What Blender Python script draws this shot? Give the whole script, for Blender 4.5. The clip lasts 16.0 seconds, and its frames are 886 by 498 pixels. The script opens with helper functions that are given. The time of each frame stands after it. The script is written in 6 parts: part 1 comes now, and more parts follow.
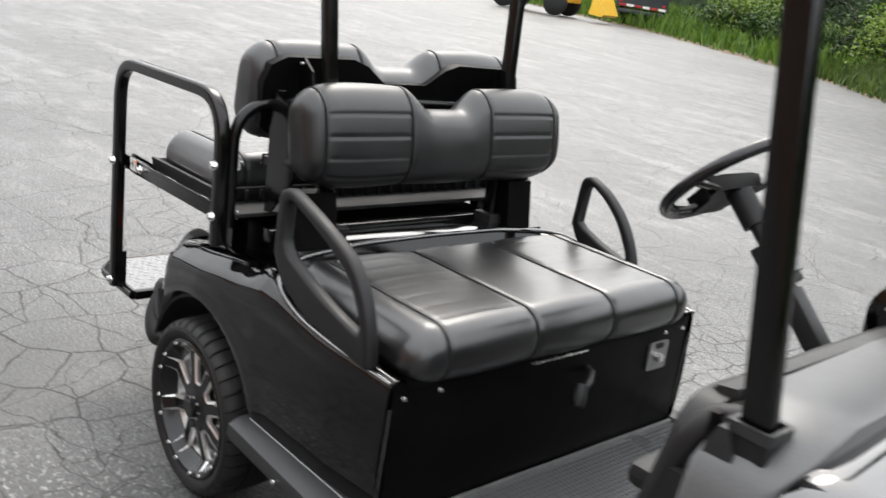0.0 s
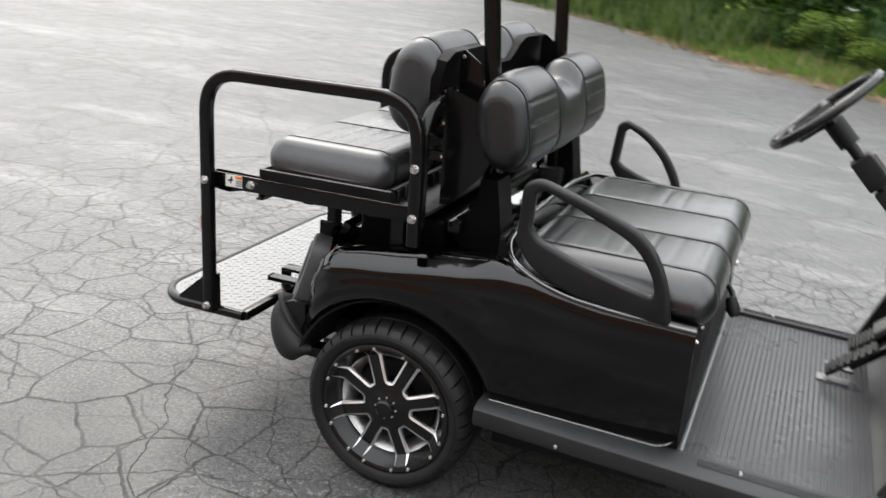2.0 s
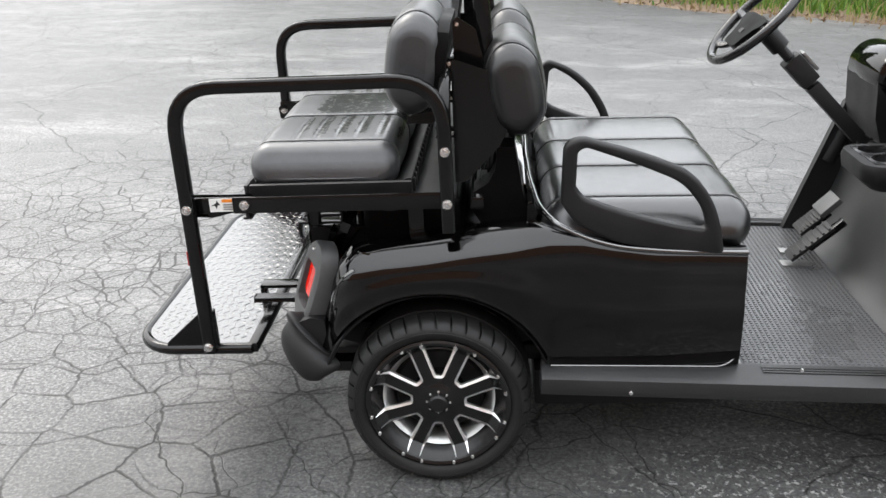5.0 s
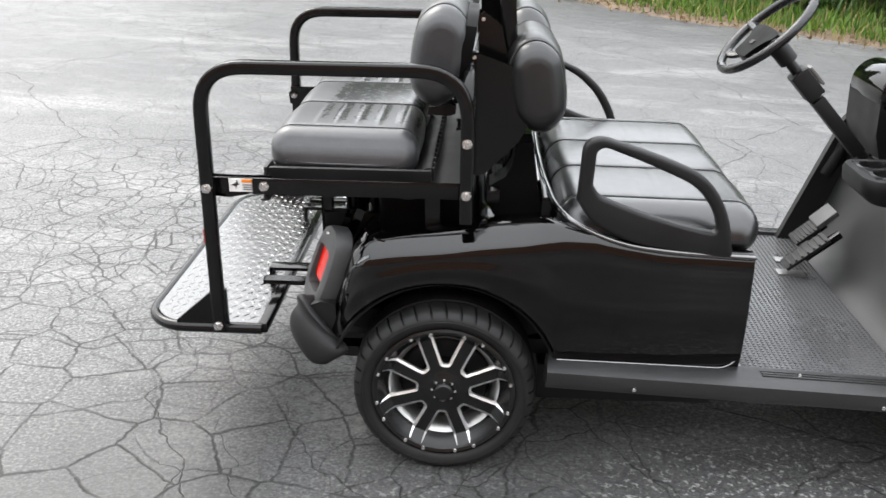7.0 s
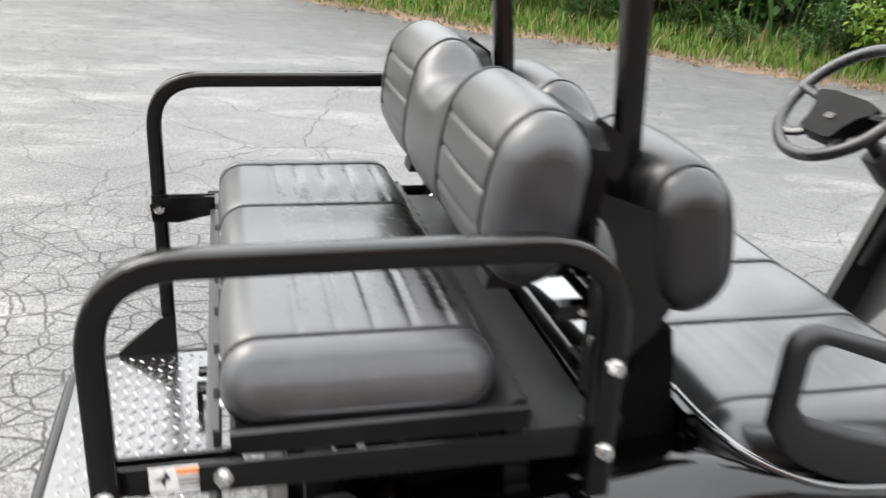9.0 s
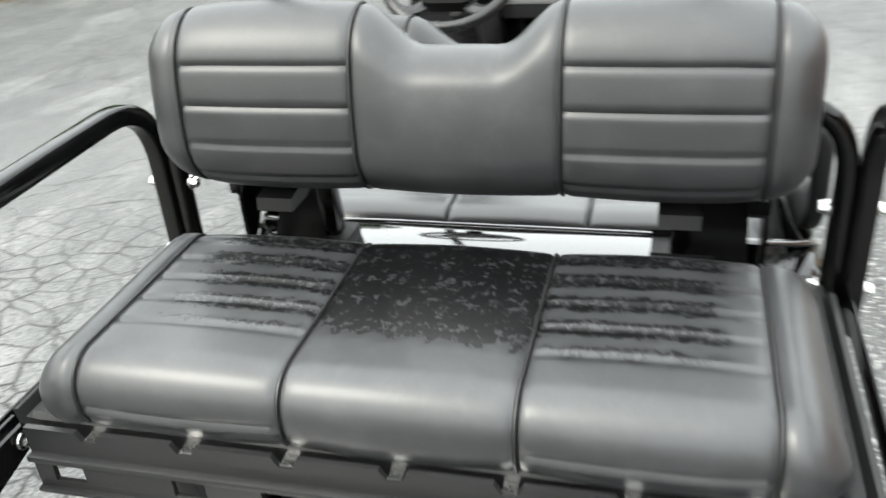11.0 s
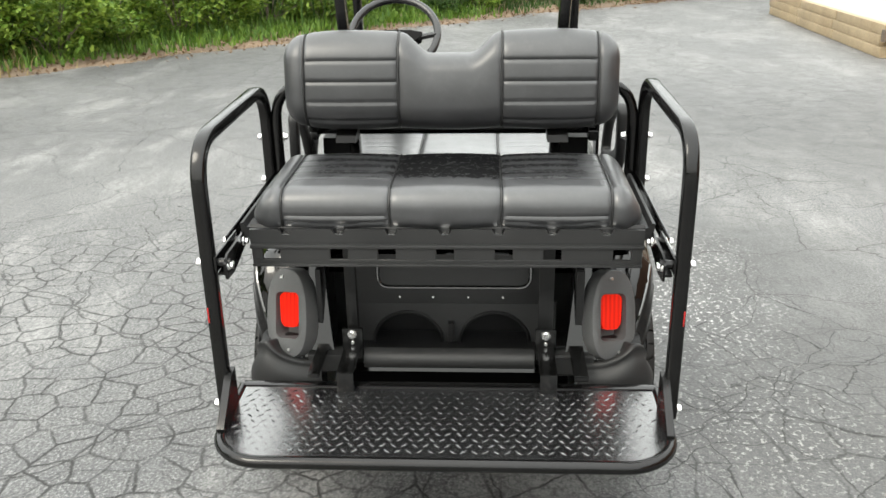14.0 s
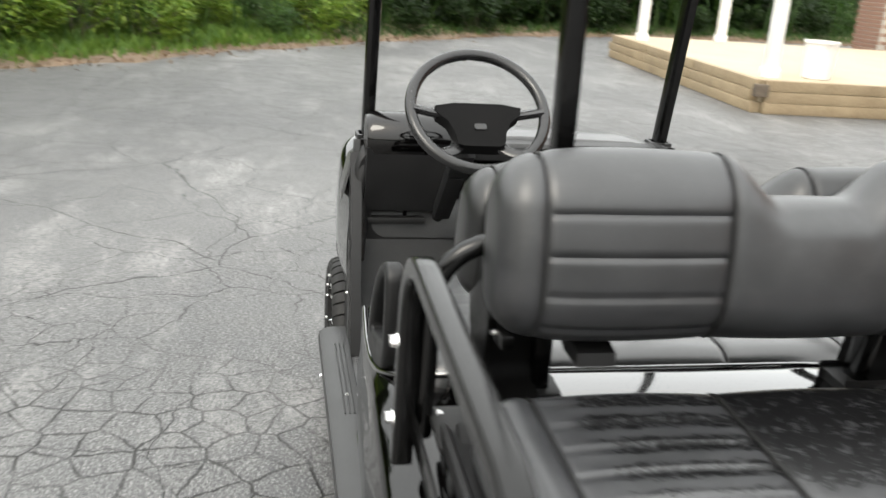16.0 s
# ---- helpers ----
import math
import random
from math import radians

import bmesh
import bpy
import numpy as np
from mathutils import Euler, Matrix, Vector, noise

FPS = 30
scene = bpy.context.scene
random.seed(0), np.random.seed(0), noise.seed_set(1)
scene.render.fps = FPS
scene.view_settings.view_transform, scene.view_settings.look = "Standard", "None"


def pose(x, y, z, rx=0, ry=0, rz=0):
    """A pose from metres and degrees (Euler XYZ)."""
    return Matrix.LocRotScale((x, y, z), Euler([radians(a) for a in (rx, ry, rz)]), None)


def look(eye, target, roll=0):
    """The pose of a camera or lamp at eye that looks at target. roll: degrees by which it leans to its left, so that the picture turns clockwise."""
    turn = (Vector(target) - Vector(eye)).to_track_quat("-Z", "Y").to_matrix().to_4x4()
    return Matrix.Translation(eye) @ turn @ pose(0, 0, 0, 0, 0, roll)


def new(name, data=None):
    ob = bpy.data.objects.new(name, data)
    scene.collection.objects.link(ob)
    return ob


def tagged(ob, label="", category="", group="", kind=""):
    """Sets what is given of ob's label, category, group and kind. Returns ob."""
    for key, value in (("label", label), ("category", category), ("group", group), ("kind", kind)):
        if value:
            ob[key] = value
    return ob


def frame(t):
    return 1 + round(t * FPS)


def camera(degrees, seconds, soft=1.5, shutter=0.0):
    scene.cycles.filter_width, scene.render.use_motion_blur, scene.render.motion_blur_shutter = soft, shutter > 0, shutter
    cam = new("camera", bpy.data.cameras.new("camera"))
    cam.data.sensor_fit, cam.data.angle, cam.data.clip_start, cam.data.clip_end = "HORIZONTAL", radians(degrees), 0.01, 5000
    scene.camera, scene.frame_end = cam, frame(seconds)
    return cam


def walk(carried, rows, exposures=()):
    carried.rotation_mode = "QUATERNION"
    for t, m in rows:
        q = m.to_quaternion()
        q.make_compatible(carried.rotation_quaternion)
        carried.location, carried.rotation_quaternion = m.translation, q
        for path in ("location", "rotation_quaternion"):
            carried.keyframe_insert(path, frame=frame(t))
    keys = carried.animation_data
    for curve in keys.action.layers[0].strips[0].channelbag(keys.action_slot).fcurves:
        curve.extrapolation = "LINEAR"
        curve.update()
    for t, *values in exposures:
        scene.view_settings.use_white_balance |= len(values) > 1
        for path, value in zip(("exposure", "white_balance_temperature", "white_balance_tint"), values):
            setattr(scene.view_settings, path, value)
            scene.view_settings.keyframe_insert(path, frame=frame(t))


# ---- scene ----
cam = camera(53.2, 16.0, shutter=0.5)
PATH = [
    (0, (1.988, -1.606, 1.511), (0.602, -0.3, 0.901), 9.3),
    (0.5, (1.724, -1.8, 1.504), (0.381, -0.452, 0.888), 7.9),
    (1, (1.48, -2.129, 1.46), (0.267, -0.67, 0.827), 10.4),
    (1.5, (1.218, -2.385, 1.482), (0.239, -0.764, 0.838), 7.4),
    (2, (0.896, -2.556, 1.515), (0.21, -0.802, 0.842), 6.3),
    (2.5, (0.66, -2.735, 1.523), (0.261, -0.918, 0.789), 2.2),
    (3, (0.504, -2.764, 1.508), (0.206, -0.917, 0.8), 0.9),
    (3.5, (0.334, -2.691, 1.485), (0.091, -0.86, 0.718), 0.5),
    (4, (0.195, -2.605, 1.512), (0.152, -0.749, 0.766), 1.1),
    (4.2, (0.16, -2.58, 1.537), (0.049, -0.74, 0.763), -0.9),
    (6.3, (0.118, -2.644, 1.538), (0.058, -0.789, 0.791), 1.9),
    (6.5, (0.103, -2.644, 1.544), (0.056, -0.791, 0.792), 2.4),
    (7, (0.031, -2.643, 1.533), (-0.018, -0.799, 0.762), 3.4),
    (7.5, (-0.09, -2.522, 1.515), (-0.06, -0.657, 0.794), 2.9),
    (8, (-0.193, -2.276, 1.538), (0.108, -0.465, 0.744), 1.1),
    (8.5, (-0.315, -1.918, 1.515), (0.075, -0.098, 0.782), 2.5),
    (9, (-0.487, -1.513, 1.5), (0.0, 0.283, 0.767), 5.3),
    (9.2, (-0.528, -1.339, 1.499), (-0.017, 0.416, 0.686), 5.0),
    (11.3, (-1.399, -0.223, 1.491), (0.399, 0.017, 0.648), -0.9),
    (11.5, (-1.517, -0.201, 1.491), (0.304, -0.06, 0.676), 1.4),
    (12, (-1.812, -0.15, 1.518), (-0.029, -0.031, 0.62), -1.6),
    (12.5, (-2.123, -0.042, 1.525), (-0.289, -0.008, 0.727), -2.1),
    (13, (-2.389, -0.09, 1.51), (-0.538, -0.04, 0.755), -1.1),
    (13.5, (-2.551, -0.087, 1.515), (-0.668, -0.02, 0.846), -1.4),
    (14, (-2.558, -0.111, 1.52), (-0.68, -0.005, 0.841), -0.9),
    (14.5, (-2.375, -0.009, 1.511), (-0.509, 0.051, 0.794), 1.4),
    (15, (-2.046, 0.234, 1.501), (-0.192, 0.153, 0.757), 1.9),
    (15.5, (-1.598, 0.471, 1.519), (0.299, 0.328, 0.902), 3.2),
    (16, (-1.179, 0.754, 1.491), (0.683, 0.378, 0.867), 3.9),
]
walk(cam, [(t, look(eye, target, roll)) for t, eye, target, roll in PATH], [(0.0, -0.12, 6450, 10), (2.0, -0.12, 6450, 10), (4.0, 0.12, 6400, 10), (6.5, 0.23, 6350, 10), (8.5, 0.49, 6450, 10), (9.2, 0.44, 6500, 10), (11.3, 0.5, 6480, 4), (12.5, 0.6, 6550, 4), (13.5, 0.43, 6650, 5), (14.0, 0.32, 6700, 5), (15.0, 0.27, 6690, 6), (16.0, 0.08, 6680, 7)])

# ---- world, sun ----
world = bpy.data.worlds.new("overcast_sky")
scene.world = world
world.use_nodes = True
wn, wl = world.node_tree.nodes, world.node_tree.links
sky = wn.new("ShaderNodeTexSky")
sky.sky_type, sky.sun_disc = "NISHITA", False
sky.sun_elevation, sky.sun_rotation = radians(48), radians(-47)
sky.air_density, sky.dust_density, sky.ozone_density = 1.5, 6.0, 1.0
veil = wn.new("ShaderNodeMix")
veil.data_type = "RGBA"
veil.inputs[0].default_value = 0.82
cloud_at = wn.new("ShaderNodeTexCoord")
cloud_sep = wn.new("ShaderNodeSeparateXYZ")
wl.new(cloud_at.outputs["Generated"], cloud_sep.inputs[0])
cloud = wn.new("ShaderNodeValToRGB")
cloud.color_ramp.elements[0].color, cloud.color_ramp.elements[1].color = (0.62, 0.625, 0.63, 1), (1.28, 1.28, 1.28, 1)
wl.new(cloud_sep.outputs[2], cloud.inputs[0])
tone = wn.new("ShaderNodeMix")
tone.data_type, tone.blend_type = "RGBA", "MULTIPLY"
tone.inputs[0].default_value = 1.0
tone.inputs[7].default_value = (12.2, 12.3, 12.4, 1)
wl.new(cloud.outputs[0], tone.inputs[6])
wl.new(tone.outputs[2], veil.inputs[7])
wl.new(sky.outputs[0], veil.inputs[6])
wl.new(veil.outputs[2], wn["Background"].inputs[0])
wn["Background"].inputs[1].default_value = 0.258

sun_data = bpy.data.lights.new("sun", "SUN")
sun_data.energy, sun_data.angle, sun_data.color = 1.6, radians(24), (1.0, 0.96, 0.9)
sun = new("sun", sun_data)
sun.matrix_world = look((-8, 7.5, 12), (0, 0, 0))


# ---- materials ----
def material(name, colour, rough=0.5, metal=0.0, spec=0.5, coat=0.0):
    m = bpy.data.materials.new(name)
    m.use_nodes = True
    b = m.node_tree.nodes["Principled BSDF"]
    b.inputs["Base Color"].default_value = (*colour, 1)
    b.inputs["Roughness"].default_value = rough
    b.inputs["Metallic"].default_value = metal
    b.inputs["Specular IOR Level"].default_value = spec
    b.inputs["Coat Weight"].default_value = coat
    b.inputs["Coat Roughness"].default_value = 0.04
    return m


def node(m, kind, **values):
    n = m.node_tree.nodes.new(kind)
    for k, v in values.items():
        n.inputs[k.replace("_", " ")].default_value = v
    return n


def link(m, a, b):
    m.node_tree.links.new(a, b)


def coords(m, scale=(1, 1, 1)):
    t = node(m, "ShaderNodeTexCoord")
    mp = node(m, "ShaderNodeMapping", Scale=scale)
    link(m, t.outputs["Object"], mp.inputs[0])
    return mp.outputs[0]


def ramp(m, fac, stops):
    r = m.node_tree.nodes.new("ShaderNodeValToRGB")
    e = r.color_ramp.elements
    while len(e) < len(stops):
        e.new(0.5)
    for el, (p, c) in zip(e, stops):
        el.position = p
        el.color = (c, c, c, 1) if isinstance(c, (int, float)) else (*c, 1)
    link(m, fac, r.inputs[0])
    return r.outputs[0]


def noise_of(m, vec, scale, detail=3.0, rough=0.55, dist=0.0):
    n = node(m, "ShaderNodeTexNoise", Scale=scale, Detail=detail, Roughness=rough, Distortion=dist)
    link(m, vec, n.inputs["Vector"])
    return n.outputs[0]


def mixc(m, fac, a, b, blend="MIX"):
    n = m.node_tree.nodes.new("ShaderNodeMix")
    n.data_type, n.blend_type = "RGBA", blend
    for sock, v in ((n.inputs[0], fac), (n.inputs[6], a), (n.inputs[7], b)):
        if isinstance(v, (int, float)):
            sock.default_value = v
        elif isinstance(v, tuple):
            sock.default_value = (*v, 1)
        else:
            link(m, v, sock)
    return n.outputs[2]


def maths(m, op, a, b=0.0):
    n = m.node_tree.nodes.new("ShaderNodeMath")
    n.operation = op
    for i, v in enumerate((a, b)):
        if isinstance(v, (int, float)):
            n.inputs[i].default_value = v
        else:
            link(m, v, n.inputs[i])
    return n.outputs[0]


def finish(m, colour=None, rough=None, height=None, depth=0.002, strength=0.5):
    b = m.node_tree.nodes["Principled BSDF"]
    if colour is not None:
        link(m, colour, b.inputs["Base Color"])
    if rough is not None:
        link(m, rough, b.inputs["Roughness"])
    if height is not None:
        bump = node(m, "ShaderNodeBump", Strength=strength, Distance=depth)
        link(m, height, bump.inputs["Height"])
        link(m, bump.outputs[0], b.inputs["Normal"])
    return m


def grained(name, dark, light, scale, rough=(0.4, 0.6), depth=0.001, strength=0.4, fine=None, **kw):
    """A surface with blotches at one scale and grain at a finer one."""
    m = material(name, dark, **kw)
    v = coords(m)
    big, small = noise_of(m, v, scale), noise_of(m, v, fine or scale * 14, 2)
    f = maths(m, "ADD", maths(m, "MULTIPLY", big, 0.6), maths(m, "MULTIPLY", small, 0.4))
    f = ramp(m, f, [(0.3, 0.0), (0.7, 1.0)])
    r = ramp(m, big, [(0.3, rough[0]), (0.7, rough[1])])
    return finish(m, mixc(m, f, dark, light), r, small, depth, strength)


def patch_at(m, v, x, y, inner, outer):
    """A mask round a place on the ground, with a ragged rim."""
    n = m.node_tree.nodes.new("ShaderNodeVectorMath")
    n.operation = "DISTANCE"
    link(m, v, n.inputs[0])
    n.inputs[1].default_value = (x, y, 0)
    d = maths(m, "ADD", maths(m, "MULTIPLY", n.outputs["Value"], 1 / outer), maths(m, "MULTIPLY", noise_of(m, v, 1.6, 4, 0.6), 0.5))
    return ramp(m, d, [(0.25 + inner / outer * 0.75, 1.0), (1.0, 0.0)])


def asphalt_material():
    m = material("old_asphalt", (0.1, 0.1, 0.1), rough=0.5, spec=0.5)
    v = coords(m)
    patches, mottle, grit = noise_of(m, v, 0.35, 4), noise_of(m, v, 5.0, 6, 0.7), noise_of(m, v, 95.0, 3, 0.75)
    grain = noise_of(m, v, 38.0, 4, 0.75)
    base = mixc(m, ramp(m, patches, [(0.36, 0.0), (0.64, 1.0)]), (0.060, 0.060, 0.062), (0.122, 0.122, 0.121))
    base = mixc(m, ramp(m, mottle, [(0.35, 0.0), (0.7, 0.5)]), base, (0.165, 0.164, 0.16))
    base = mixc(m, ramp(m, grain, [(0.34, 0.8), (0.52, 0.0)]), base, (0.032, 0.032, 0.033))
    base = mixc(m, ramp(m, grit, [(0.38, 0.85), (0.53, 0.0)]), base, (0.022, 0.022, 0.023))
    base = mixc(m, ramp(m, grit, [(0.54, 0.0), (0.66, 0.7)]), base, (0.26, 0.26, 0.255))
    drift = node(m, "ShaderNodeMapping", Scale=(0.55, 1.5, 1.0), Rotation=(0.0, 0.0, 0.6))
    link(m, v, drift.inputs[0])
    pale = ramp(m, noise_of(m, drift.outputs[0], 1.1, 7, 0.74), [(0.50, 0.0), (0.68, 0.85)])
    base = mixc(m, maths(m, "MULTIPLY", pale, ramp(m, grain, [(0.4, 0.2), (0.6, 1.0)])), base, (0.27, 0.267, 0.26))
    # damp, darker stretches; the shade beside the cart is painted in too
    damp_or_shade = maths(m, "MULTIPLY", maths(m, "MAXIMUM", patch_at(m, v, 0.35, -1.3, 0.7, 2.0), maths(m, "MAXIMUM", maths(m, "MAXIMUM", patch_at(m, v, -0.8, -1.0, 0.3, 1.4), patch_at(m, v, 4.4, -2.6, 0.8, 3.0)), patch_at(m, v, 1.5, -1.2, 0.5, 1.6))), 0.73)
    base = mixc(m, damp_or_shade, base, (0.03, 0.0298, 0.0292))
    # darker stretch along the verge
    verge_dark = maths(m, "MULTIPLY", maths(m, "MAXIMUM", patch_at(m, v, 4.6, 6.0, 1.0, 4.5), maths(m, "MAXIMUM", patch_at(m, v, 8.0, 2.2, 1.5, 5.0), maths(m, "MAXIMUM", patch_at(m, v, 6.5, -2.0, 0.8, 3.5), maths(m, "MAXIMUM", patch_at(m, v, 1.2, 9.5, 1.5, 5.0), maths(m, "MAXIMUM", patch_at(m, v, -9.0, 21.0, 3.0, 7.0), patch_at(m, v, -3.5, 14.0, 2.0, 7.0)))))), 0.58)
    base = mixc(m, verge_dark, base, (0.045, 0.0452, 0.046))
    # pale stone chips where the binder has worn off
    worn = ramp(m, noise_of(m, v, 0.9, 4, 0.6), [(0.53, 0.0), (0.67, 0.22)])
    worn = maths(m, "MAXIMUM", worn, maths(m, "MULTIPLY", maths(m, "MAXIMUM", maths(m, "MAXIMUM", patch_at(m, v, 0.95, -0.75, 0.3, 0.95), maths(m, "MULTIPLY", patch_at(m, v, 0.0, -1.0, 0.1, 0.8), 0.5)), patch_at(m, v, 1.6, -0.9, 0.2, 0.8)), 1.0))
    chips = ramp(m, noise_of(m, v, 46.0, 3, 0.7), [(0.56, 0.0), (0.62, 1.0)])
    base = mixc(m, maths(m, "MULTIPLY", chips, maths(m, "ADD", maths(m, "MULTIPLY", worn, 0.8), 0.012)), base, (0.5, 0.495, 0.475))
    # cracks: a fine net in some patches, larger fields, and a few long ones
    shift, steady = None, None
    for scale, amount in ((9.0, 0.035), (36.0, 0.014), (2.3, 0.30)):
        if scale == 2.3:
            steady = shift
        wobble = node(m, "ShaderNodeTexNoise", Scale=scale, Detail=3.0)
        link(m, v, wobble.inputs["Vector"])
        add = m.node_tree.nodes.new("ShaderNodeVectorMath")
        add.operation = "MULTIPLY_ADD"
        link(m, wobble.outputs["Color"], add.inputs[0])
        add.inputs[1].default_value = (amount, amount, 0.0)
        link(m, shift if shift is not None else v, add.inputs[2])
        shift = add.outputs[0]
    cracks = []
    for scale, width, gate_scale, gate in ((1.5, 0.0040, 0.4, (0.34, 0.46)), (3.2, 0.0065, 0.5, (0.48, 0.57)), (7.0, 0.013, 0.42, (0.57, 0.65)), (0.45, 0.0014, 0.2, (0.2, 0.3))):
        c = node(m, "ShaderNodeTexVoronoi", Scale=scale)
        c.feature, c.voronoi_dimensions = "DISTANCE_TO_EDGE", "2D"
        link(m, shift, c.inputs["Vector"])
        line = ramp(m, c.outputs["Distance"], [(0.0, 1.0), (width * 0.6, 0.8), (width * 2.0, 0.0)])
        cracks.append(maths(m, "MULTIPLY", line, ramp(m, noise_of(m, v, gate_scale, 4), [(gate[0], 0.0), (gate[1], 1.0)])))
    nets = ((7.6, 0.040, ((0.5, 1.3, 1.3, 2.5), (-0.7, 1.4, 1.2, 2.6))), (4.4, 0.022, ((-1.0, 0.0, 0.9, 2.4), (-1.8, 1.2, 0.9, 2.6), (-1.2, -1.6, 1.2, 3.0))))
    for scale, width, spots in nets:
        gate = None
        for spot in spots:
            here = patch_at(m, v, *spot)
            gate = here if gate is None else maths(m, "MAXIMUM", gate, here)
        fine = node(m, "ShaderNodeTexVoronoi", Scale=scale)
        fine.feature, fine.voronoi_dimensions = "DISTANCE_TO_EDGE", "2D"
        link(m, steady, fine.inputs["Vector"])
        gate = maths(m, "MULTIPLY", gate, ramp(m, noise_of(m, v, 2.2, 3, 0.6), [(0.30, 0.3), (0.50, 1.0)]))
        cracks.append(maths(m, "MULTIPLY", ramp(m, fine.outputs["Distance"], [(0.0, 1.0), (width * 0.6, 0.85), (width * 1.5, 0.0)]), gate))
    crack = cracks[0]
    for c in cracks[1:]:
        crack = maths(m, "MAXIMUM", crack, c)
    crack = maths(m, "MULTIPLY", crack, ramp(m, noise_of(m, v, 9.0, 4, 0.65), [(0.28, 0.3), (0.5, 1.0)]))
    base = mixc(m, maths(m, "MULTIPLY", crack, 0.88), base, (0.012, 0.0117, 0.011))
    # no sheen from the depth of a crack
    link(m, ramp(m, crack, [(0.0, 0.5), (1.0, 0.2)]), m.node_tree.nodes["Principled BSDF"].inputs["Specular IOR Level"])
    height = maths(m, "SUBTRACT", maths(m, "ADD", maths(m, "MULTIPLY", grit, 0.5), maths(m, "MULTIPLY", grain, 0.6)), maths(m, "MULTIPLY", crack, 1.2))
    return finish(m, base, ramp(m, mottle, [(0.3, 0.42), (0.7, 0.6)]), height, 0.005, 0.3)


def vinyl_material(name, damp_or_shade, tone=1.0):
    m = material(name, (0.03, 0.03, 0.032), rough=0.42, spec=0.5)
    v = coords(m)
    big, fine = noise_of(m, v, 9.0, 5, 0.65), noise_of(m, v, 420.0, 2)
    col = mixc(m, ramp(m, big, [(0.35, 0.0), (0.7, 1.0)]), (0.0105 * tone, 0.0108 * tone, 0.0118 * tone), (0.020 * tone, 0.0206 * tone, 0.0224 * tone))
    rough = ramp(m, big, [(0.3, 0.34 + 0.04 * tone), (0.7, 0.46 + 0.04 * tone)])
    # faint dust and handling marks
    dust = ramp(m, noise_of(m, v, 34.0, 6, 0.75), [(0.5, 0.0), (0.72, 1.0)])
    col = mixc(m, maths(m, "MULTIPLY", dust, 0.18 * tone), col, (0.06, 0.06, 0.06))
    if damp_or_shade:
        # rain marks on the upper side: dense on the middle field, in rows on the outer ones
        sep = node(m, "ShaderNodeSeparateXYZ")
        link(m, v, sep.inputs[0])
        ragged = noise_of(m, v, 26.0, 4, 0.7)
        edge = maths(m, "ADD", sep.outputs[0], maths(m, "MULTIPLY", ragged, 0.10))
        zone = ramp(m, maths(m, "ADD", edge, 0.5), [(0.455, 0.0), (0.485, 1.0)])
        middle = ramp(m, maths(m, "ABSOLUTE", sep.outputs[1]), [(0.132, 1.0), (0.142, 0.0)])
        inside = ramp(m, maths(m, "ADD", maths(m, "ABSOLUTE", sep.outputs[1]), maths(m, "MULTIPLY", ragged, 0.12)), [(0.40, 1.0), (0.44, 0.0)])
        rows = node(m, "ShaderNodeTexWave", Scale=5.7, Distortion=1.6, Detail=3.0, Detail_Scale=9.0)
        rows.bands_direction = "X"
        link(m, v, rows.inputs["Vector"])
        specks = ramp(m, noise_of(m, v, 110.0, 5, 0.75), [(0.38, 0.0), (0.5, 1.0)])
        striped = maths(m, "MULTIPLY", specks, maths(m, "MULTIPLY", ramp(m, rows.outputs[1], [(0.1, 0.15), (0.45, 1.0)]), inside))
        dense = ramp(m, noise_of(m, v, 75.0, 4, 0.7), [(0.36, 0.12), (0.5, 1.0)])
        f = maths(m, "MAXIMUM", maths(m, "MULTIPLY", dense, middle), striped)
        upper = ramp(m, sep.outputs[2], [(0.02, 0.0), (0.04, 1.0)])
        f = maths(m, "MULTIPLY", maths(m, "MULTIPLY", f, zone), upper)
        col = mixc(m, f, col, (0.003, 0.003, 0.0033))
        rough = mixc(m, f, rough, (0.17, 0.17, 0.17))
        spec = ramp(m, f, [(0.0, 0.5), (1.0, 0.35)])
        link(m, spec, m.node_tree.nodes["Principled BSDF"].inputs["Specular IOR Level"])
    creases = maths(m, "ADD", maths(m, "MULTIPLY", fine, 0.25), maths(m, "MULTIPLY", noise_of(m, v, 38.0, 4, 0.6), 0.5 if tone < 1.0 else 1.2))
    return finish(m, col, rough, creases, 0.0016, 0.3)


def paint_material():
    m = material("black_gloss_paint", (0.003, 0.0025, 0.0025), rough=0.05, spec=0.5)
    v = coords(m)
    dust = noise_of(m, v, 14.0, 5, 0.7)
    return finish(m, mixc(m, ramp(m, dust, [(0.4, 0.0), (0.8, 1.0)]), (0.0006, 0.0005, 0.0005), (0.0022, 0.0018, 0.0018)), ramp(m, dust, [(0.3, 0.03), (0.8, 0.10)]), noise_of(m, v, 3.0, 2), 0.002, 0.06)


def leaf_material(name, dark, light):
    m = material(name, dark, rough=0.55, spec=0.3)
    geo = node(m, "ShaderNodeNewGeometry")
    info = node(m, "ShaderNodeObjectInfo")
    f = maths(m, "FRACT", maths(m, "ADD", geo.outputs["Random Per Island"], info.outputs["Random"]))
    c = mixc(m, f, dark, light)
    t = node(m, "ShaderNodeBsdfTranslucent")
    link(m, c, t.inputs[0])
    mx = node(m, "ShaderNodeMixShader", Fac=0.35)
    b, out = m.node_tree.nodes["Principled BSDF"], m.node_tree.nodes["Material Output"]
    link(m, c, b.inputs["Base Color"])
    link(m, b.outputs[0], mx.inputs[1])
    link(m, t.outputs[0], mx.inputs[2])
    link(m, mx.outputs[0], out.inputs[0])
    return m


